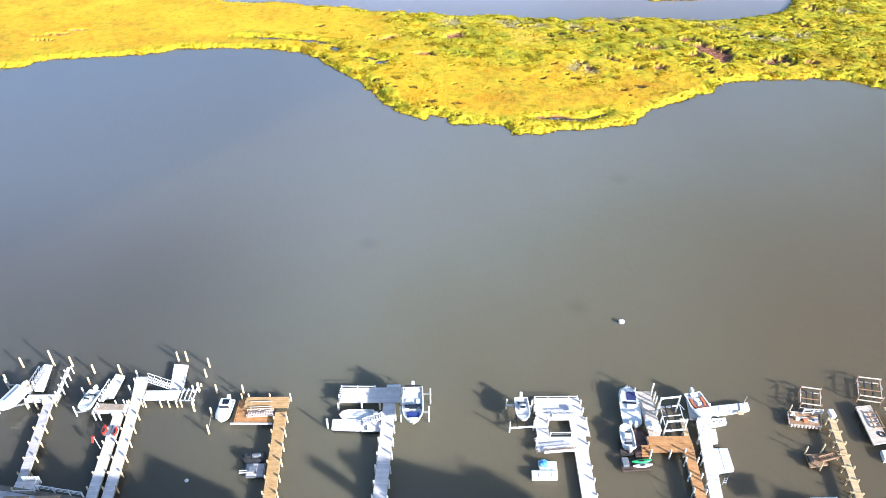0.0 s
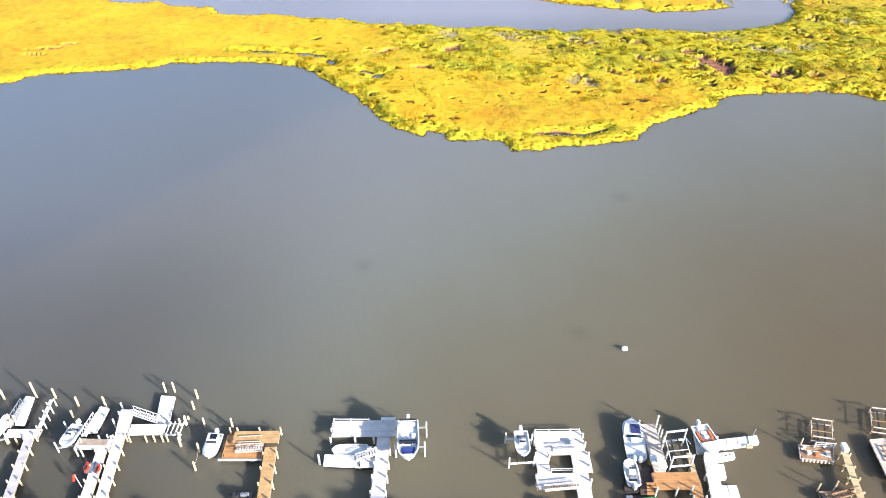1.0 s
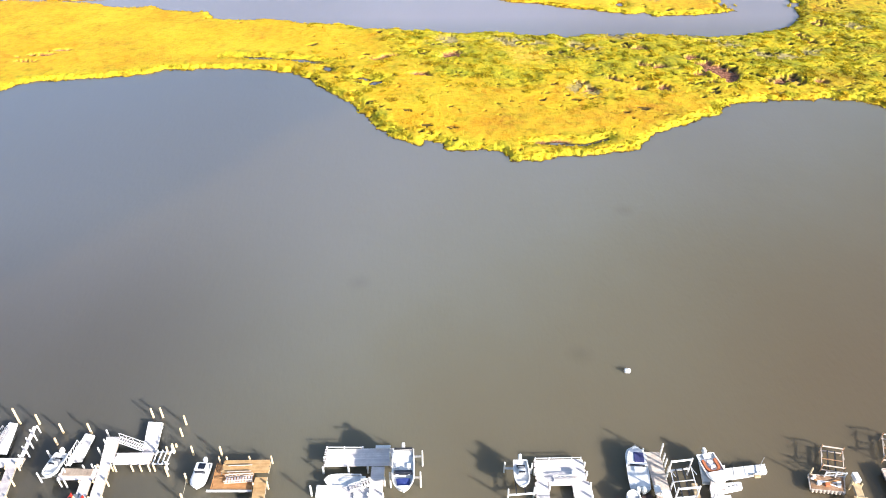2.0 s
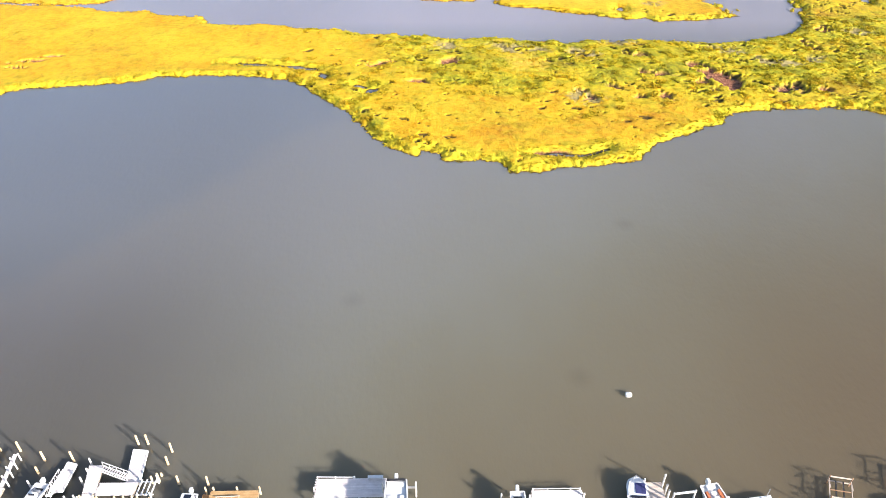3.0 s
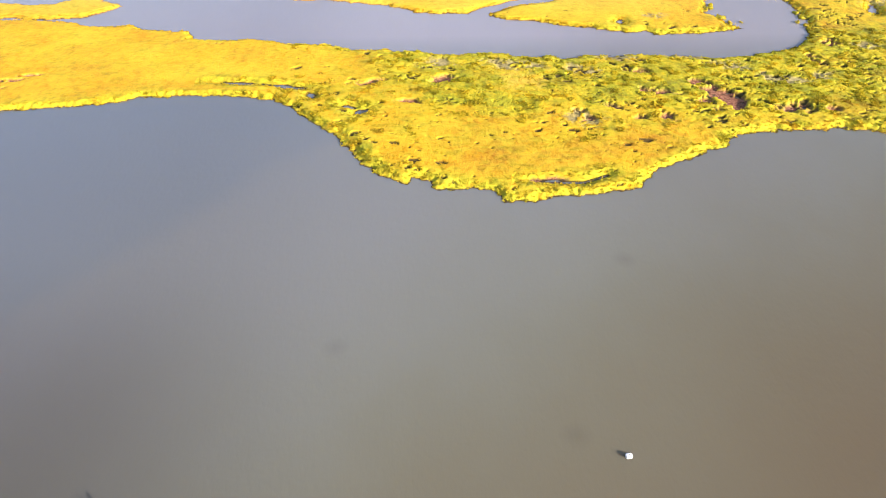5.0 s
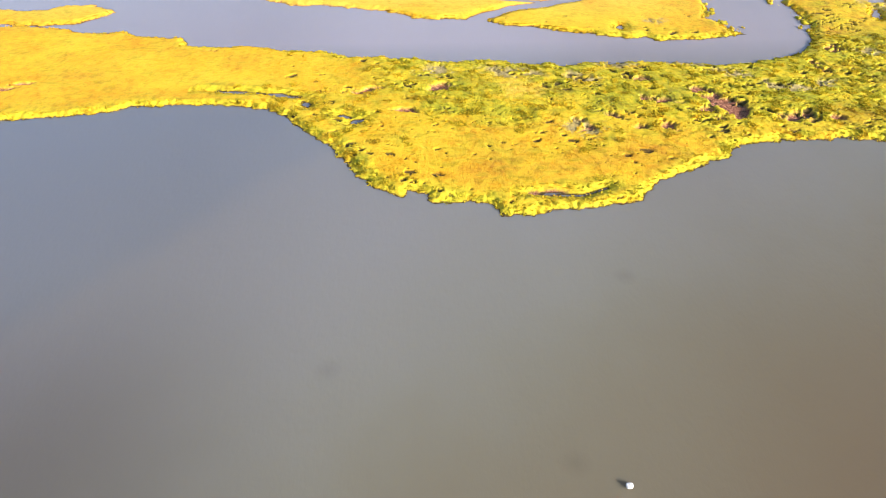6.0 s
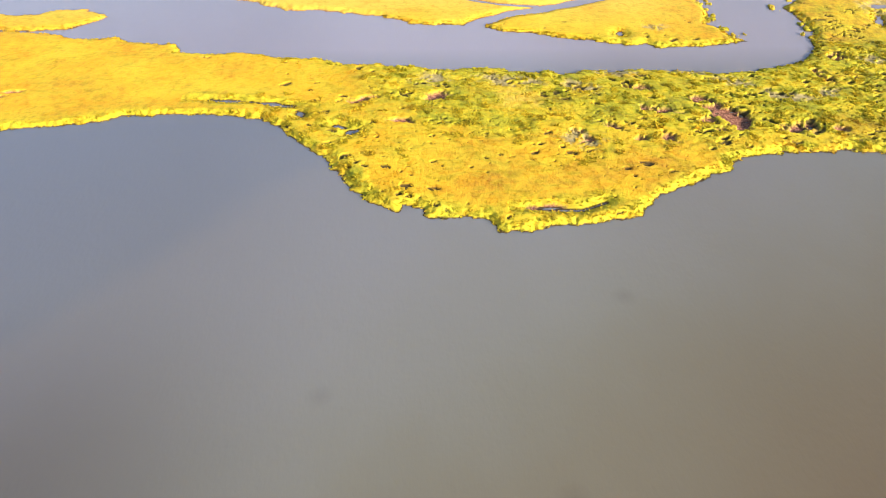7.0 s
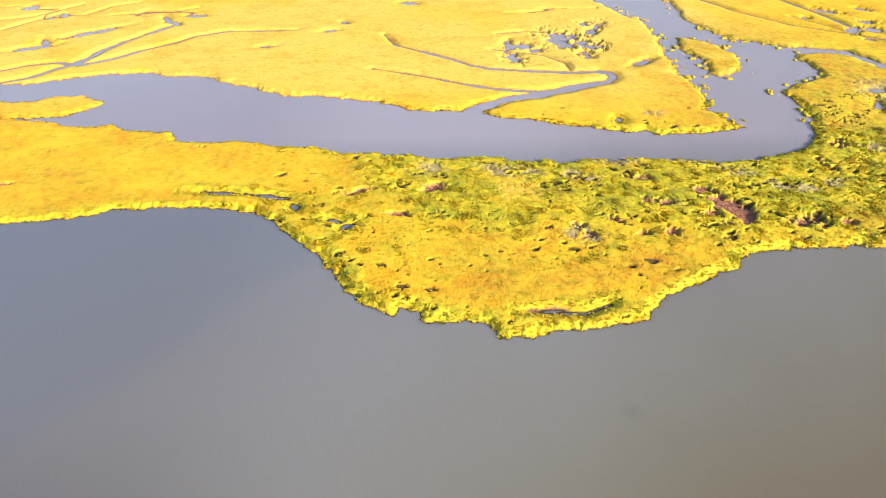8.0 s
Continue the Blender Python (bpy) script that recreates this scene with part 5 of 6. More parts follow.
fl = thing("fender_pole", "red fender hung on a slanting white pole", "fender", (-0.3, 0.44, -0.55))
bm = bmesh.new()
tube(bm, (-39.3, 51.0, 1.7), (-40.4, 52.2, 2.3), 0.05, n=6)
part("pole", bm, "white", fl)
bm = bmesh.new()
tube(bm, (-40.6, 51.9, 1.6), (-40.5, 52.3, 2.3), 0.16, 0.22, 10)
part("fender", bm, "red", fl)
for x, y, top in ((-30.2, 65.4, 1.8), (-30.2, 63.6, 1.6), (-34.7, 66.6, 1.8), (-33.5, 66.6, 1.9), (-45.3, 64.4, 1.8), (-45.3, 62.6, 1.3), (-41.7, 64.2, 2.0),
                  (-30.3, 57.8, 1.9), (-31.2, 61.0, 1.4), (-30.5, 61.2, 1.7), (-27.8, 56.9, 1.8), (-27.6, 54.3, 1.7), (-28.1, 60.8, 1.7), (-24.6, 60.6, 1.8), (-30.5, 62.0, 0.6)):
    free_pile(x, y, top, lean=(0.06, -0.03))
rp = thing("mooring_line", "slack rope between two mooring piles", "rope")
bm = bmesh.new()
for k in range(8):
    a, b = k / 8, (k + 1) / 8
    tube(bm, (*lerp((-27.8, 56.9), (-27.6, 54.3), a), 0.9 - 1.2 * a * (1 - a)), (*lerp((-27.8, 56.9), (-27.6, 54.3), b), 0.9 - 1.2 * b * (1 - b)), 0.03, n=5)
part("line", bm, "rope", rp)

# ================= third dock: tan boards =================
d = thing("dock", "honey-tan timber pier with notched piles and a square head", "dock", off(-20))
pier(d, -18.1, 42.0, -18.85, 56.3, 1.4, DECK, "tan", "pile", step=2.15, rise=0.42)
platform(d, -23.6, 56.9, -18.1, 58.7, DECK + 0.004, "tan")
for x in (-23.4, -20.7, -18.1):
    pile(d, x, 58.9, DECK + 0.45)
pile(d, -24.3, 58.9, DECK + 0.5)
f = floating_dock(((-24.7, 55.5), (-20.0, 55.4), (-20.1, 57.6), (-24.7, 59.0)), 0.6, "low orange-brown float with a white front edge", "orange", "orange", 0.1)
bm = bmesh.new()
beam(bm, (-25.1, 55.3, 0.6), (-19.9, 55.2, 0.6), 0.2, 0.2)
part("front_edge", bm, "white", f, "white-painted front edge beam")
gangway((-20.0, 56.75), (-23.2, 56.55), 0.8, 0.8, 0.85, "timber railed gangway lying across the low float", 0.45, "blush")
boat("cabin_boat", "white cabin boat with a dark roof panel, moored by the float", (-26.1, 58.9, 0.0), 176, 3.4, 1.8, 0.85, "cabin", ("glass", "glass"))
rk = thing("gangway", "second timber gangway stowed across the low float", "gangway")
for k in range(9):
    bm = bmesh.new()
    beam(bm, (-22.9 + 0.3 * k, 57.45, 0.8), (-22.85 + 0.3 * k, 58.2, 0.8), 0.12, 0.06)
    part("tread", bm, "bleached", rk)
for y in (57.4, 58.25):
    for z in (0.78, 1.2):
        bm = bmesh.new()
        beam(bm, (-23.1, y, z), (-20.3, y + 0.1, z), 0.07, 0.07)
        part("handrail" if z > 1 else "side_beam", bm, "blush", rk)
    for k in range(4):
        bm = bmesh.new()
        box(bm, -23.0 + 0.85 * k, y - 0.03, 0.75, -22.93 + 0.85 * k, y + 0.03, 1.2)
        part("upright", bm, "honey", rk)
floating_dock(((-22.0, 49.5), (-19.8, 49.5), (-19.7, 47.7), (-21.7, 47.7)), 0.45, "small grey float beside the pier", "pinkgrey", "grey")
jet_ski((-19.9, 50.4, 0.1), 92, "dark", "grey", "dark personal watercraft tied beside the pier")
bx = dock_box((-21.0, 48.6, 0.45), (0.9, 0.7, 0.4), "low grey box on the small float", "grey")
for y in (48.2, 48.5):
    p = thing("fender_board", "white board sticking out from the small float", "board")
    bm = bmesh.new()
    beam(bm, (-22.6, y, 0.5), (-20.9, y + 0.1, 0.55), 0.12, 0.05)
    part("board", bm, "white", p)

# ================= fourth dock: T head with two boats =================
d = thing("dock", "bleached timber pier with a long T-shaped head", "dock", off(-7))
pier(d, -6.0, 41.5, -5.35, 57.5, 1.55, DECK, "bleached", "pilewhite", step=1.95, rise=0.5)
platform(d, -11.8, 57.6, -3.7, 60.1, DECK + 0.004, "bleached")
rail(d, [(-11.7, 60.2), (-9.6, 60.15), (-7.4, 60.1)], DECK, 0.25, bars=1)
for x, y in ((-11.9, 57.4), (-8.9, 57.4), (-6.6, 57.4), (-11.9, 58.8), (-3.6, 58.8), (-7.4, 60.2)):
    pile(d, x, y, DECK + 0.25, "pilewhite", 0.14)
bn = thing("bench", "white bench on the dock's outer edge", "bench", (-4.95, 60.44, DECK))
bm = bmesh.new()
rounded(bm, -0.9, -0.2, 0.38, 0.9, 0.2, 0.46, 0.03)
part("seat", bm, "white", bn)
for x in (-0.75, 0.75):
    bm = bmesh.new()
    box(bm, x - 0.05, -0.16, 0, x + 0.05, 0.16, 0.385)
    part("leg", bm, "white", bn)
floating_dock(((-12.4, 55.8), (-8.1, 55.5), (-8.0, 54.0), (-12.4, 54.3)), 0.6, "white floating dock beside the pier", "bleached")
floating_dock(((-8.0, 55.2), (-6.4, 55.2), (-6.4, 53.9), (-8.0, 53.95)), 0.75, "short white float joining the pier", "bleached")
gangway((-6.0, 55.4), (-8.6, 55.1), 1.6, 0.75, 0.8, "white railed ramp from the pier to its float", 0.35, "white")
free_pile(-13.0, 54.9, 1.9, "pilewhite")
boat("skiff", "white open skiff with rust-red seats beside a float", (-7.4, 56.45, 0.05), 91, 4.2, 1.6, 0.55, "dinghy", ("white", "rust"))
boat("bowrider", "white bowrider with a blue bow cushion raised on a lift", (-2.4, 58.9, 2.0), 181, 5.6, 2.5, 1.0, "bowrider", ("blue", "blue"))
boat_lift([(-4.0, 58.6), (-0.2, 58.7), (-0.4, 55.8), (-3.9, 55.8)], 2.9, 1.85, "white-sleeved pile boat lift holding a bowrider")

# ================= fifth dock: wide deck with a well =================
d = thing("dock", "wide sun-bleached deck round an open well with a pier to land", "dock", (0.22, 0.79, -0.45))
platform(d, 12.9, 55.0, 18.8, 58.1, DECK, "bleached")
platform(d, 12.7, 52.0, 14.2, 54.99, DECK - 0.004, "bleached")
platform(d, 14.31, 54.5, 19.0, 54.99, DECK + 0.004, "bleached")
platform(d, 17.0, 52.01, 19.2, 54.49, DECK, "bleached")
platform(d, 12.4, 49.8, 18.6, 51.99, DECK + 0.003, "bleached")
pier(d, 17.5, 41.5, 17.75, 49.79, 1.65, DECK, "bleached", "pilewhite", step=1.9, sides=(0, 1), rise=0.35)
rail(d, [(13.1, 58.15), (14.8, 58.15), (17.5, 58.15), (18.6, 58.15)], DECK, 0.22, bars=1)
rail(d, [(14.3, 52.15), (16.9, 52.15)], DECK, 0.6)
for x, y in ((18.9, 57.3), (18.95, 56.0), (19.1, 54.5), (19.0, 52.9), (12.8, 56.4), (12.6, 53.6), (12.4, 50.8), (18.75, 50.8), (14.3, 54.15)):
    pile(d, x, y, DECK + 0.5, "pilewhite", 0.13)
g1 = gangway((18.4, 55.35), (14.9, 55.25), 1.75, 1.7, 0.55, "white ladder-like gangway stowed on the deck", 0.35, "white")
g2 = gangway((17.2, 50.1), (13.2, 49.8), 1.6, 1.55, 0.6, "white railed gangway lying along the deck edge", 0.35, "white", (1, 1), "cedar")
float_box(((12.6, 49.5), (14.8, 49.3), (14.7, 48.0), (12.6, 48.1)), 0.5, "white moulded plastic float", seams=3)
float_box(((11.6, 48.0), (14.7, 47.95), (14.6, 47.0), (11.6, 47.0)), 0.65, "white moulded float with rows of sockets", seams=4)
tp = thing("tarp_bundle", "bright blue tarp bundle lying on a float", "tarp", (13.2, 48.9, 0.5))
bm = bmesh.new()
bmesh.ops.create_icosphere(bm, subdivisions=3, radius=0.5)
for v in bm.verts:
    n = noise.noise(v.co * 3.0)
    v.co = Vector((v.co.x * 1.1, v.co.y * 1.0, max(0.0, v.co.z * 0.6 + 0.12))) * (1 + 0.3 * n)
part("cover", bm, "sky", tp)
boat("motor_boat", "small white open motorboat raised on a lift", (11.35, 58.0, 1.0), 180, 3.6, 1.7, 0.75, "console")
boat_lift([(9.5, 57.6), (12.7, 57.4), (12.6, 54.2), (9.6, 54.0)], 2.0, 0.8, "white pile boat lift with long cross beams", "pilewhite", "white")
g1.location = (0.1, 0.35, -0.45)
g2.location = (0.1, 0.35, -0.2)
dock_box((17.8, 56.69, DECK - 0.45), (0.9, 0.5, 0.5), "white dock box on the wide deck")

# ================= sixth dock: cedar platform, slip and moored craft =================
d = thing("dock", "orange cedar dock with a slip and a narrow pier to land", "dock", off(28.5))
pier(d, 29.9, 41.5, 30.5, 49.5, 1.2, DECK, "orange", "pilewhite", step=2.1, rise=0.7)
platform(d, 25.9, 49.55, 31.2, 51.9, DECK + 0.004, "orange")
decking(d, ((26.3, 53.3), (28.0, 53.4), (28.1, 59.0), (26.3, 59.0)), DECK, "blush")
decking(d, ((26.3, 51.92), (27.6, 51.92), (28.0, 53.38), (26.3, 53.28)), DECK + 0.004, "blush")
decking(d, ((30.6, 51.92), (31.2, 51.92), (31.4, 54.6), (30.8, 54.6)), DECK, "honey")
for x, y, t in ((28.3, 58.9, 3.2), (28.4, 58.0, 2.6), (28.3, 57.0, 3.0), (28.35, 56.1, 2.7), (28.3, 54.2, 2.5), (28.2, 49.4, 2.2), (30.0, 49.6, 2.2), (25.9, 49.5, 2.2), (27.9, 55.2, 2.3), (26.2, 59.2, 2.0)):
    pile(d, x, y, t - 0.5, "pilewhite", 0.12)
boat_lift([(28.7, 56.6), (31.2, 56.9), (31.0, 53.2), (28.5, 53.0)], 3.2, 1.2, "empty pile boat lift standing in the slip", "pilewhite", "white", frame_top=True)
bn = thing("fish_table", "white fish-cleaning table with a hose reel on the dock", "table", (27.4, 53.0, DECK))
bm = bmesh.new()
rounded(bm, -0.5, -0.6, 0.85, 0.5, 0.6, 0.93, 0.04)
part("tabletop", bm, "white", bn)
for x in (-0.4, 0.4):
    for y in (-0.5, 0.5):
        bm = bmesh.new()
        box(bm, x - 0.04, y - 0.04, 0, x + 0.04, y + 0.04, 0.86)
        part("leg", bm, "white", bn)
dock_box((26.7, 54.0, DECK), (0.6, 0.9, 0.55), "white dock box at the head of the slip")
floating_dock(((24.4, 49.9), (26.0, 49.9), (26.2, 53.9), (25.1, 53.8)), 0.5, "dark brown float with steps beside the cedar dock", "brown", "brown")
stp = thing("dock_steps", "orange timber steps leaning on the float", "steps")
for k in range(4):
    bm = bmesh.new()
    box(bm, 25.1, 49.75 + 0.25 * k, 0.55 + 0.25 * k, 26.0, 50.05 + 0.25 * k, 0.61 + 0.25 * k)
    part("step", bm, "orange", stp)
boat("cuddy_boat", "white cuddy boat with a dark blue hatch, moored alongside the dock", (24.95, 54.5, -0.05), -6, 5.7, 2.4, 0.95, "cuddy", ("navy", "navy"))
boat("motor_boat", "small white centre-console boat parked on a dark float", (23.75, 50.75, 0.42), -2, 3.4, 1.6, 0.62, "console")
floating_dock(((22.6, 50.2), (24.2, 50.2), (24.8, 54.2), (23.4, 54.2)), 0.45, "dark float under a small motorboat", "brown", "dark")
floating_dock(((22.5, 49.7), (26.0, 49.4), (25.8, 48.2), (22.4, 48.0)), 0.35, "low dark float carrying two kayaks", "brown", "brown")
kayak((24.9, 49.15, 0.36), 5, "green", "bright green kayak lying on a low float", 2.4, 0.6)
kayak((24.9, 48.55, 0.36), 5, "vinyl", "white kayak lying on a low float", 2.4, 0.6)
dock_box((22.9, 49.0, 0.36), (0.7, 1.1, 0.4), "dark grey crate on the kayak float", "grey")

# ================= seventh dock: white plastic floats =================
NUDGE = Vector((-0.25, 0.35, 0))
d = thing("dock", "white-decked pier with plastic float fingers", "dock", NUDGE)
pier(d, 32.0, 41.5, 33.9, 53.9, 1.45, 0.95, "bleached", "pilewhite", step=3.2, rise=0.9, sides=(1, 0))
decking(d, ((33.1, 53.92), (34.9, 53.92), (36.0, 57.2), (34.7, 57.2)), 0.9, "bleached")
float_box(((35.3, 55.5), (40.9, 56.4), (41.0, 57.5), (35.6, 56.9)), 0.6, "long white moulded float finger", seams=4).location = NUDGE
float_box(((34.3, 53.7), (37.2, 54.3), (37.3, 55.1), (34.5, 54.9)), 0.6, "short white moulded float finger with sockets", seams=3).location = NUDGE
float_box(((33.9, 51.4), (35.2, 51.5), (35.5, 53.4), (34.0, 53.3)), 0.6, "square white moulded float", seams=1).location = NUDGE
float_box(((33.4, 47.1), (35.8, 47.5), (36.0, 50.5), (33.7, 50.5)), 0.6, "large square white moulded float", seams=2).location = NUDGE
for k in range(3):
    s = thing("mooring_cleat", "dark cleat set in a white float", "cleat", (35.35 + 0.5 * k, 54.8 + 0.08 * k, 0.6))
    bm = bmesh.new()
    rounded(bm, -0.09, -0.05, 0, 0.09, 0.05, 0.08, 0.03)
    part("horn", bm, "dark", s)
boat("motor_boat", "white motorboat with a rust-orange cockpit on a drive-on float", (33.65, 58.8, 0.55), 190, 4.2, 2.3, 0.8, "cockpit", ("rust", "rust"))
float_box(((32.9, 55.2), (34.6, 55.0), (35.2, 58.3), (33.4, 58.6)), 0.55, "white drive-on float under a motorboat", seams=2).location = NUDGE
fp = thing("rod_holder_frame", "slanting pole frame with a crate at the float's end", "pole", NUDGE)
for a, b in (((40.3, 57.2, 0.6), (40.5, 57.4, 1.9)), ((39.4, 55.7, 0.65), (40.4, 57.0, 0.9))):
    bm = bmesh.new()
    tube(bm, a, b, 0.05, n=6)
    part("pole", bm, "galv", fp)
bm = bmesh.new()
rounded(bm, 39.0, 55.5, 0.6, 39.7, 55.85, 0.85, 0.04)
part("crate", bm, "honey", fp)
for x, y in ((32.9, 52.5), (33.1, 52.9), (32.2, 49.6), (33.6, 45.6)):
    t = thing("boarding_ladder", "white folding ladder standing on the pier", "ladder", (x - 0.3, y, 0.95))
    for sx in (0, 0.35):
        bm = bmesh.new()
        tube(bm, (sx, 0, 0), (sx + 0.1, 0.25, 1.1), 0.03, n=6)
        part("rail", bm, "alu", t)
    for k in range(3):
        bm = bmesh.new()
        tube(bm, (0.03 * k, 0.06 + 0.07 * k, 0.3 + 0.3 * k), (0.35 + 0.03 * k, 0.06 + 0.07 * k, 0.3 + 0.3 * k), 0.025, n=6)
        part("rung", bm, "alu", t)

# ================= eighth dock: pine pier with cross-headed piles =================
d = thing("dock", "narrow yellow pine pier on crossed pile bents", "dock", (-0.1, 0.44, 0))
pier(d, 48.0, 41.5, 50.25, 54.7, 0.8, DECK, "honey", "pile", step=1.75, rise=0.25, out=0.15)
u = Vector((2.3, 13.2)).normalized()
for k in range(7):
    c = Vector((47.9, 41.5)) + u * (0.5 + 1.75 * k)
    bm = bmesh.new()
    beam(bm, (c.x - 0.75, c.y + 0.13, DECK + 0.06), (c.x + 0.75, c.y - 0.13, DECK + 0.06), 0.12, 0.12)
    part("cross_head", bm, "honey", d)
floating_dock(((44.7, 54.3), (48.5, 53.8), (49.3, 55.8), (45.3, 56.3)), 0.6, "weathered float with pale bumpers and loose boards", "cedar", "blush", 0.1)
for k in range(9):
    fd = thing("fender", "small pale cylinder fender on the float's front edge", "fender", (44.9 + 0.43 * k, 54.15 - 0.055 * k, 0.35), 0, "float fenders")
    bm = bmesh.new()
    tube(bm, (0, 0, 0), (0, 0, 0.3), 0.15, 0.13, 10)
    part("bumper", bm, "blush", fd)
for k in range(5):
    b = thing("loose_board", "pale board lying across the float", "board")
    bm = bmesh.new()
    beam(bm, (45.3 + 0.3 * k, 55.7 - 0.2 * k, 0.66 + 0.01 * k), (48.3 + 0.1 * k, 54.4 + 0.25 * k, 0.68 + 0.01 * k), 0.24, 0.04)
    part("board", bm, ("white", "orange", "bleached")[k % 3], b)
for x, y, mt_, sz in ((45.9, 54.9, "vinyl", 0.45), (46.8, 54.7, "rust", 0.5), (48.1, 54.7, "grey", 0.5), (45.7, 55.8, "white", 0.35)):
    dock_box((x, y, 0.6), (sz, sz * 0.6, 0.35), {"vinyl": "white cooler chest on the float", "rust": "rust-coloured crate on the float", "grey": "grey tote on the float", "white": "small white bucket box on the float"}[mt_], mt_)
rl = thing("dock_railing", "white pipe railing at the edge of the float", "railing")
rail(rl, [(47.0, 55.9), (48.2, 55.8), (49.3, 55.7)], 0.6, 0.9, "white", 3)
boat_lift([(48.2, 59.7), (50.6, 59.2), (49.5, 56.5), (47.1, 57.0)], 1.6, 0.5, "bare timber-post boat lift with pale cross beams", "cedar", "blush", frame_top=True, slim=0.65)
dock_box((50.2, 55.2, DECK), (0.6, 1.1, 0.6), "white dock box at the end of the pine pier")
floating_dock(((44.7, 48.1), (46.9, 48.4), (47.3, 49.9), (44.9, 49.8)), 0.5, "small worn orange-brown float", "cedar", "cedar")
gangway((49.2, 49.3), (46.2, 49.0), 1.5, 0.65, 0.7, "plank gangway from the pine pier to a small float", 0.15, "cedar", (1, 1), "cedar")
for x, y, t in ((45.0, 50.2, 1.6), (47.0, 50.3, 1.9), (45.8, 47.9, 1.5), (45.4, 56.2, 2.0)):
    free_pile(x, y, t, "pile", 0.1, (-0.1, -0.05))
mt = dock_box((45.1, 49.1, 0.5), (0.5, 0.8, 0.3), "dark rubber tub on the small float", "dark")

# ================= ninth dock: lift and a long float at the edge =================
boat_lift([(56.5, 61.3), (59.3, 60.8), (58.0, 57.6), (55.2, 58.2)], 1.6, 0.5, "bare timber-post boat lift over dark water", "cedar", "blush", frame_top=True, slim=0.65)
floating_dock(((53.6, 51.0), (55.6, 51.3), (56.1, 56.9), (54.2, 56.7)), 0.8, "long weathered plank float with stowed gear", "blush", "blush")
rl = thing("hose_coil", "dark coiled hose on the long float", "hose")
for r0 in (0.25, 0.34, 0.43):
    bm = bmesh.new()
    for k in range(16):
        a, b = 2 * math.pi * k / 16, 2 * math.pi * (k + 1) / 16
        tube(bm, (55.3 + r0 * math.cos(a), 52.4 + r0 * math.sin(a), 0.85), (55.3 + r0 * math.cos(b), 52.4 + r0 * math.sin(b), 0.85), 0.03, n=5)
    part("coil", bm, "dark", rl)
rk = thing("boarding_rack", "low brown timber rack lying on the long float", "rack")
for k in range(4):
    bm = bmesh.new()
    beam(bm, (54.85 + 0.06 * k, 53.4 + 0.75 * k, 0.9), (56.0 + 0.06 * k, 53.4 + 0.75 * k, 0.9), 0.1, 0.12)
    part("cross_bar", bm, "cedar", rk)
for x in (54.85, 56.0):
    bm = bmesh.new()
    beam(bm, (x, 53.3, 1.0), (x + 0.2, 55.8, 1.0), 0.09, 0.1)
    part("side_rail", bm, "cedar", rk)
float_box(((54.0, 48.9), (56.6, 48.9), (56.9, 50.3), (54.3, 50.3)), 0.6, "white plastic float with round bumpers", seams=4)
d = thing("dock", "narrow pine pier leading out to the long float", "dock", off(57))
pier(d, 56.6, 41.5, 57.6, 56.0, 1.0, DECK, "honey", step=2.0)

# the channel marker
mk = thing("mooring_buoy", "white drum mooring buoy floating in open water", "buoy", (27.8, 73.4, -0.1))
bm = bmesh.new()
rounded(bm, -0.42, -0.3, 0, 0.42, 0.3, 0.55, 0.14)
part("drum", bm, "vinyl", mk)
bm = bmesh.new()
tube(bm, (0, 0, 0.55), (0, 0, 0.68), 0.06, n=8)
part("ring_post", bm, "galv", mk)

sf = thing("marker_float", "small white net float drifting near the bulkhead", "float", (-28.6, 47.6, -0.12))
bm = bmesh.new()
bmesh.ops.create_uvsphere(bm, u_segments=14, v_segments=9, radius=0.24)
for v in bm.verts:
    v.co.z = v.co.z * 0.8 + 0.16
part("shell", bm, "vinyl", sf)
bm = bmesh.new()
tube(bm, (0, 0, 0.33), (0, 0, 0.42), 0.04, n=8)
part("eye_bolt", bm, "galv", sf)

# ================= the built-up shore =================
SHORE = [(-140, 62), (-50, 46.3), (-38.5, 44.3), (-24, 41.8), (60, 41.6), (140, 40)]
bm = bmesh.new()
for (x0, y0), (x1, y1) in zip(SHORE, SHORE[1:]):
    beam(bm, (x0, y0 + 0.15, -0.2), (x1, y1 + 0.15, -0.2), 0.3, 2.5)
    beam(bm, (x0, y0 + 0.12, 1.11), (x1, y1 + 0.12, 1.11), 0.55, 0.12)
tagged(link_bm("bulkhead", bm, "bulk"), "timber sheet bulkhead with a plank cap along the shore", "bulkhead", kind="structure")
bm = bmesh.new()
top = [bm.verts.new((x, y, 1.0)) for x, y in SHORE] + [bm.verts.new((140, -400, 1.0)), bm.verts.new((-140, -400, 1.0))]
bm.faces.new(top[::-1])
low = [bm.verts.new((v.co.x, v.co.y, -2.6)) for v in top]
for k in range(len(top)):
    bm.faces.new((top[k], top[(k + 1) % len(top)], low[(k + 1) % len(top)], low[k]))
bmesh.ops.recalc_face_normals(bm, faces=bm.faces)
tagged(link_bm("lawn", bm, "lawn"), "mown lawn behind the bulkhead", "lawn", kind="structure")


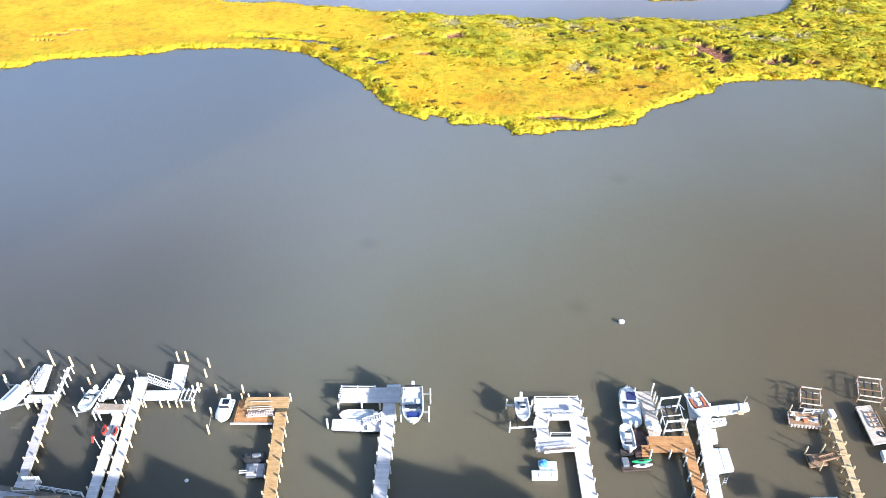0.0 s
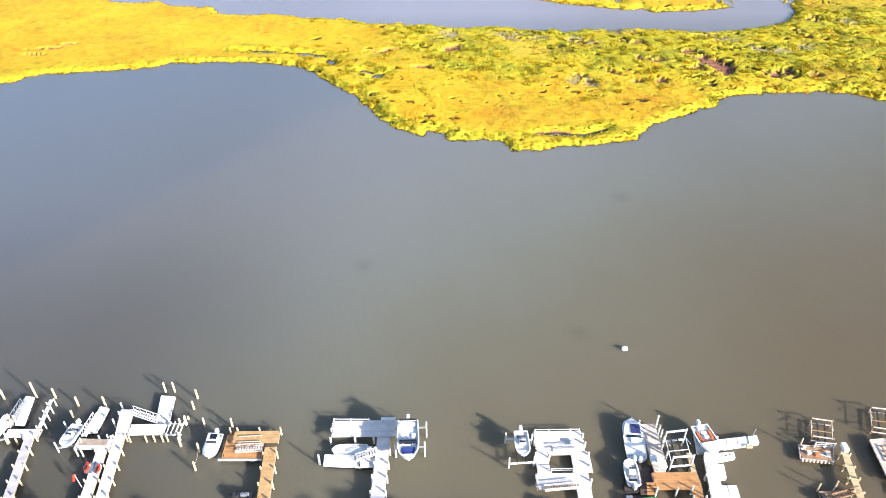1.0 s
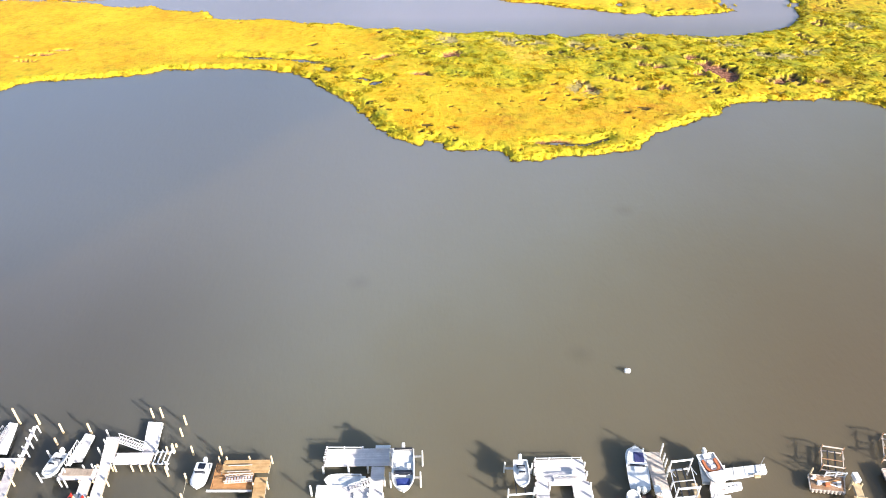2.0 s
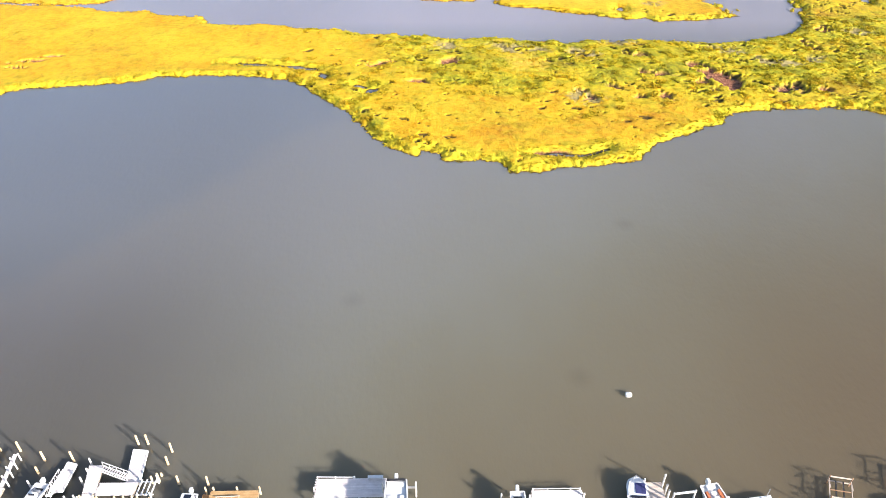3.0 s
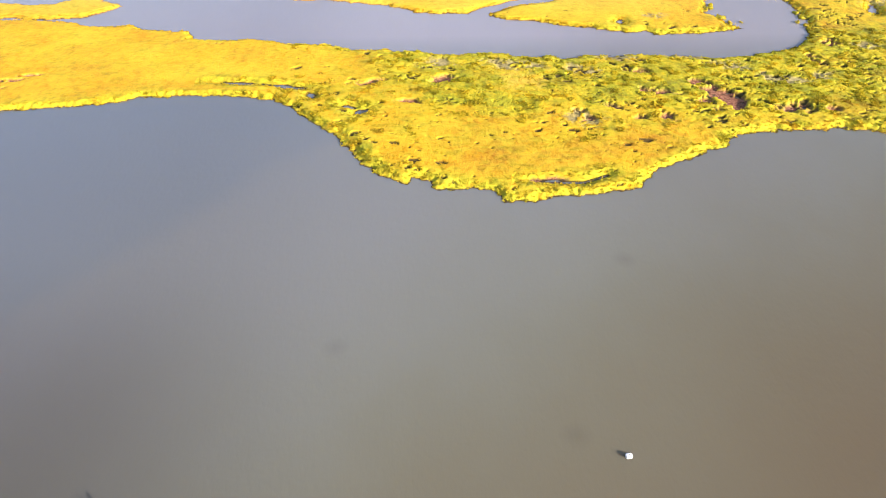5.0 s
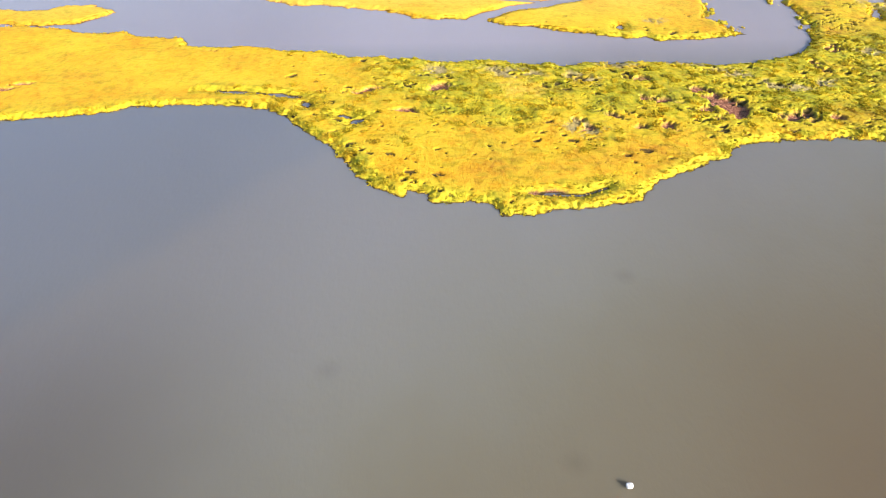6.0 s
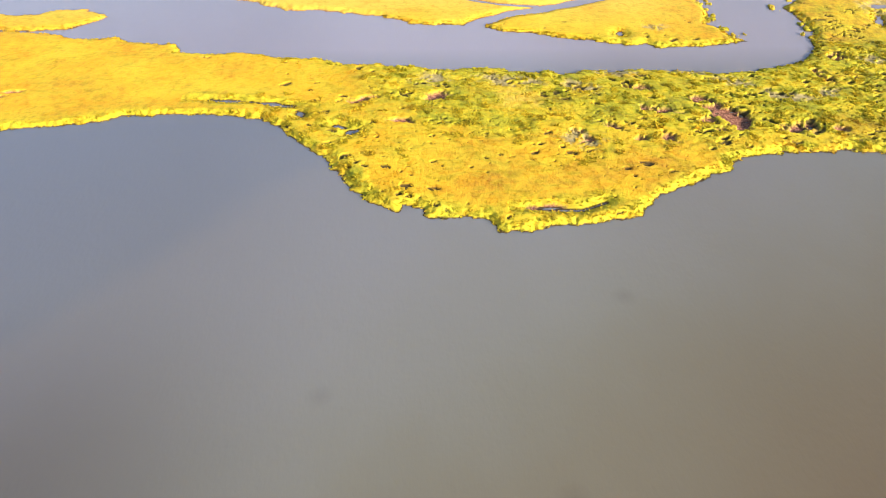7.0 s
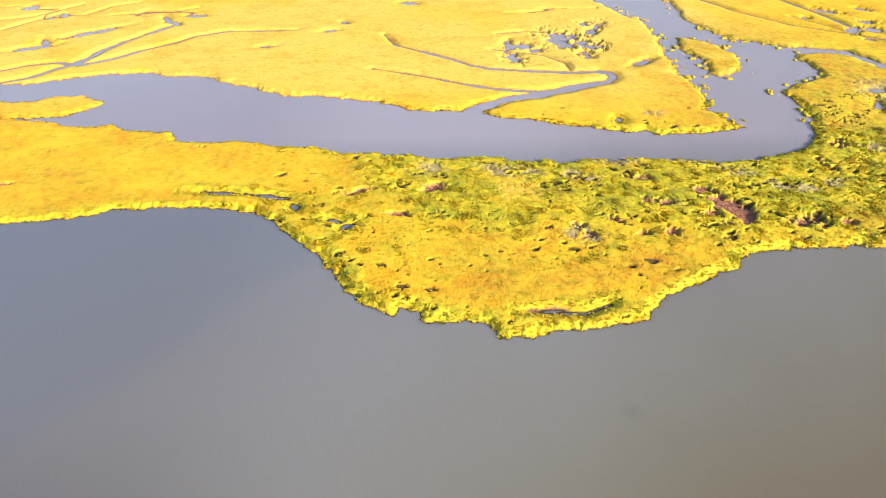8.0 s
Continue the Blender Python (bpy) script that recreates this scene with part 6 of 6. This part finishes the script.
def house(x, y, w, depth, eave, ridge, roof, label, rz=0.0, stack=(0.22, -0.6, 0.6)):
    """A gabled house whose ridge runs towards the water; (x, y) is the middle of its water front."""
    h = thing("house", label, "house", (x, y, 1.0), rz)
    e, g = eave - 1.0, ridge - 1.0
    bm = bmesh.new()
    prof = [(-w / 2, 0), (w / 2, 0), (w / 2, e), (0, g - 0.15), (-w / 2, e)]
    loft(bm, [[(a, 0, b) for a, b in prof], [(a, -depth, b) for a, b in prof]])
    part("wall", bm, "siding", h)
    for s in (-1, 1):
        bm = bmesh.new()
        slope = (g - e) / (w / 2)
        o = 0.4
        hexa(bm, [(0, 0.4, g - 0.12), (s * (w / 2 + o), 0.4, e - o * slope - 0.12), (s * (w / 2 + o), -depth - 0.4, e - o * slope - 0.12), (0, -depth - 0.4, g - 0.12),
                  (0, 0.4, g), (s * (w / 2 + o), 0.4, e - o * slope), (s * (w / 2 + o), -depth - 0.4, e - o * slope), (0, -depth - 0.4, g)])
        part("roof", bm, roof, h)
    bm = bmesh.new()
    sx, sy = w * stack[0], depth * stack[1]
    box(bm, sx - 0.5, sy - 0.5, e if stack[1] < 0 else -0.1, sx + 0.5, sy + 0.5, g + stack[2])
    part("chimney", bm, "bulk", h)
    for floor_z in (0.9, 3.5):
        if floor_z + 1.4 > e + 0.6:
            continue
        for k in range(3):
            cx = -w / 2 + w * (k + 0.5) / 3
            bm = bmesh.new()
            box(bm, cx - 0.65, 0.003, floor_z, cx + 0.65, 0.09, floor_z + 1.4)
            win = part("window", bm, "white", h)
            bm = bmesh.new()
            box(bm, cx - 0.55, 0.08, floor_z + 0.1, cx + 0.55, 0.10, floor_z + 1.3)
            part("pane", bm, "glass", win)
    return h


house(-31.5, 33.0, 9.0, 10.5, 6.6, 9.8, "slate", "pale two-storey house with a grey gabled roof", 90)
house(-15.5, 36.6, 8.5, 12, 5.6, 8.4, "slate", "pale house with a steep grey gable to the water")
# unseen; its thin depth, ridge and outside stack are fitted to the shadow cast
house(10.8, 34.3, 8.4, 3.5, 5.7, 10.0, "shingle", "unseen narrow pale house with a brown gabled roof, shaped to fit its shadow", 90, (-0.36, 0.15, 1.0))
house(54.5, 34.0, 10.0, 12, 5.0, 6.7, "shingle", "pale house with a low brown roof")
for x, y in ((-45.5, 42.6), (-42.1, 42.6)):
    s = thing("shed", "small pale shed with a tan hip roof behind the bulkhead", "shed", (x, y, 1.0))
    bm = bmesh.new()
    box(bm, -1.1, -1.1, 0, 1.1, 1.1, 1.9)
    part("wall", bm, "siding", s)
    bm = bmesh.new()
    loft(bm, [[(-1.4, -1.4, 1.85), (1.4, -1.4, 1.85), (1.4, 1.4, 1.85), (-1.4, 1.4, 1.85)], [(-0.25, -0.25, 2.75), (0.25, -0.25, 2.75), (0.25, 0.25, 2.75), (-0.25, 0.25, 2.75)]])
    part("roof", bm, "shingle", s)
bm = bmesh.new()
for (x0, y0), (x1, y1) in zip([(-60, 48.0), (-50, 46.2), (-38.5, 44.2)], [(-50, 46.2), (-38.5, 44.2), (-24, 41.7)]):
    hexa(bm, [(x0, y0 - 6, 0.8), (x1, y1 - 6, 0.8), (x1, y1 - 0.1, 0.8), (x0, y0 - 0.1, 0.8), (x0, y0 - 6, 1.07), (x1, y1 - 6, 1.07), (x1, y1 - 0.1, 1.07), (x0, y0 - 0.1, 1.07)])
tagged(link_bm("patio", bm, "pinkgrey"), "pale paved strip behind the bulkhead", "patio", kind="structure")
fc = thing("fence", "white picket railing along the bulkhead", "fence", (-0.3, 0.3, -0.45))
rail(fc, [(-44.4, 45.75), (-42.4, 45.35), (-40.5, 45.0), (-38.9, 44.7)], 1.5, 0.8, "white", 3)
fc = thing("landing_railing", "white slatted railing round the pier landing", "railing", (-0.3, 0.3, -0.45))
rail(fc, [(-46.3, 46.7), (-44.5, 46.7), (-44.5, 45.3)], 1.5, 0.9, "white", 2)
for k in range(10):
    bm = bmesh.new()
    box(bm, -46.2 + 0.18 * k, 46.66, 1.5, -46.12 + 0.18 * k, 46.74, 2.5)
    part("slat", bm, "white", fc)
ld = thing("landing", "white plank landing where the pier meets the bulkhead", "deck", (-0.3, 0.3, -0.45))
platform(ld, -47.2, 45.4, -44.5, 46.7, 1.62, "bleached")
tn = thing("canopy_tent", "white peaked canopy tent on the lawn", "tent", (42.9, 41.0, 1.0))
bm = bmesh.new()
loft(bm, [[(-1.5, -1.5, 2.0), (1.5, -1.5, 2.0), (1.5, 1.5, 2.0), (-1.5, 1.5, 2.0)], [(-0.05, -0.05, 3.1), (0.05, -0.05, 3.1), (0.05, 0.05, 3.1), (-0.05, 0.05, 3.1)]])
part("canopy", bm, "white", tn)
for sx in (-1.4, 1.4):
    for sy in (-1.4, 1.4):
        bm = bmesh.new()
        tube(bm, (sx, sy, 0), (sx, sy, 2.0), 0.04, n=6)
        part("leg", bm, "alu", tn)


def tree(x, y, height, spread, seed):
    r = random.Random(seed)
    t = thing("tree", "leafy broad-crowned tree on the lawn", "tree", (x, y, 1.0))
    bm = bmesh.new()
    tube(bm, (0, 0, -0.1), (0.1, 0.05, height * 0.45), 0.28, 0.18)
    tips = []
    for k in range(9):
        a = 2.4 * k
        p = (math.cos(a) * spread * r.uniform(0.4, 0.8), math.sin(a) * spread * r.uniform(0.4, 0.8), height * r.uniform(0.6, 0.95))
        tube(bm, (0.1, 0.05, height * (0.3 + 0.016 * k)), p, 0.11, 0.03, 6)
        tips.append(p)
    part("trunk", bm, "bark", t)
    rng = np.random.default_rng(seed)
    n = 9000
    tip = np.array(tips)[rng.integers(0, len(tips), n)]
    c = tip + rng.normal(0, 1, (n, 3)) * (spread * 0.24, spread * 0.24, height * 0.08)
    a, b = rng.normal(0, 1, (n, 3)), rng.normal(0, 1, (n, 3))
    a = a / np.linalg.norm(a, axis=1)[:, None] * 0.22
    b = b / np.linalg.norm(b, axis=1)[:, None] * 0.16
    v = np.stack([c - a, c + b, c + a, c - b], 1).reshape(-1, 3)
    crown = mesh_arrays("crown", v, np.arange(n * 4).reshape(n, 4), "leaf", flat=True)
    crown.parent = t
    return t


tree(18.8, 32.0, 8.0, 3.2, 4)
tree(21.8, 33.5, 6.8, 2.6, 9)
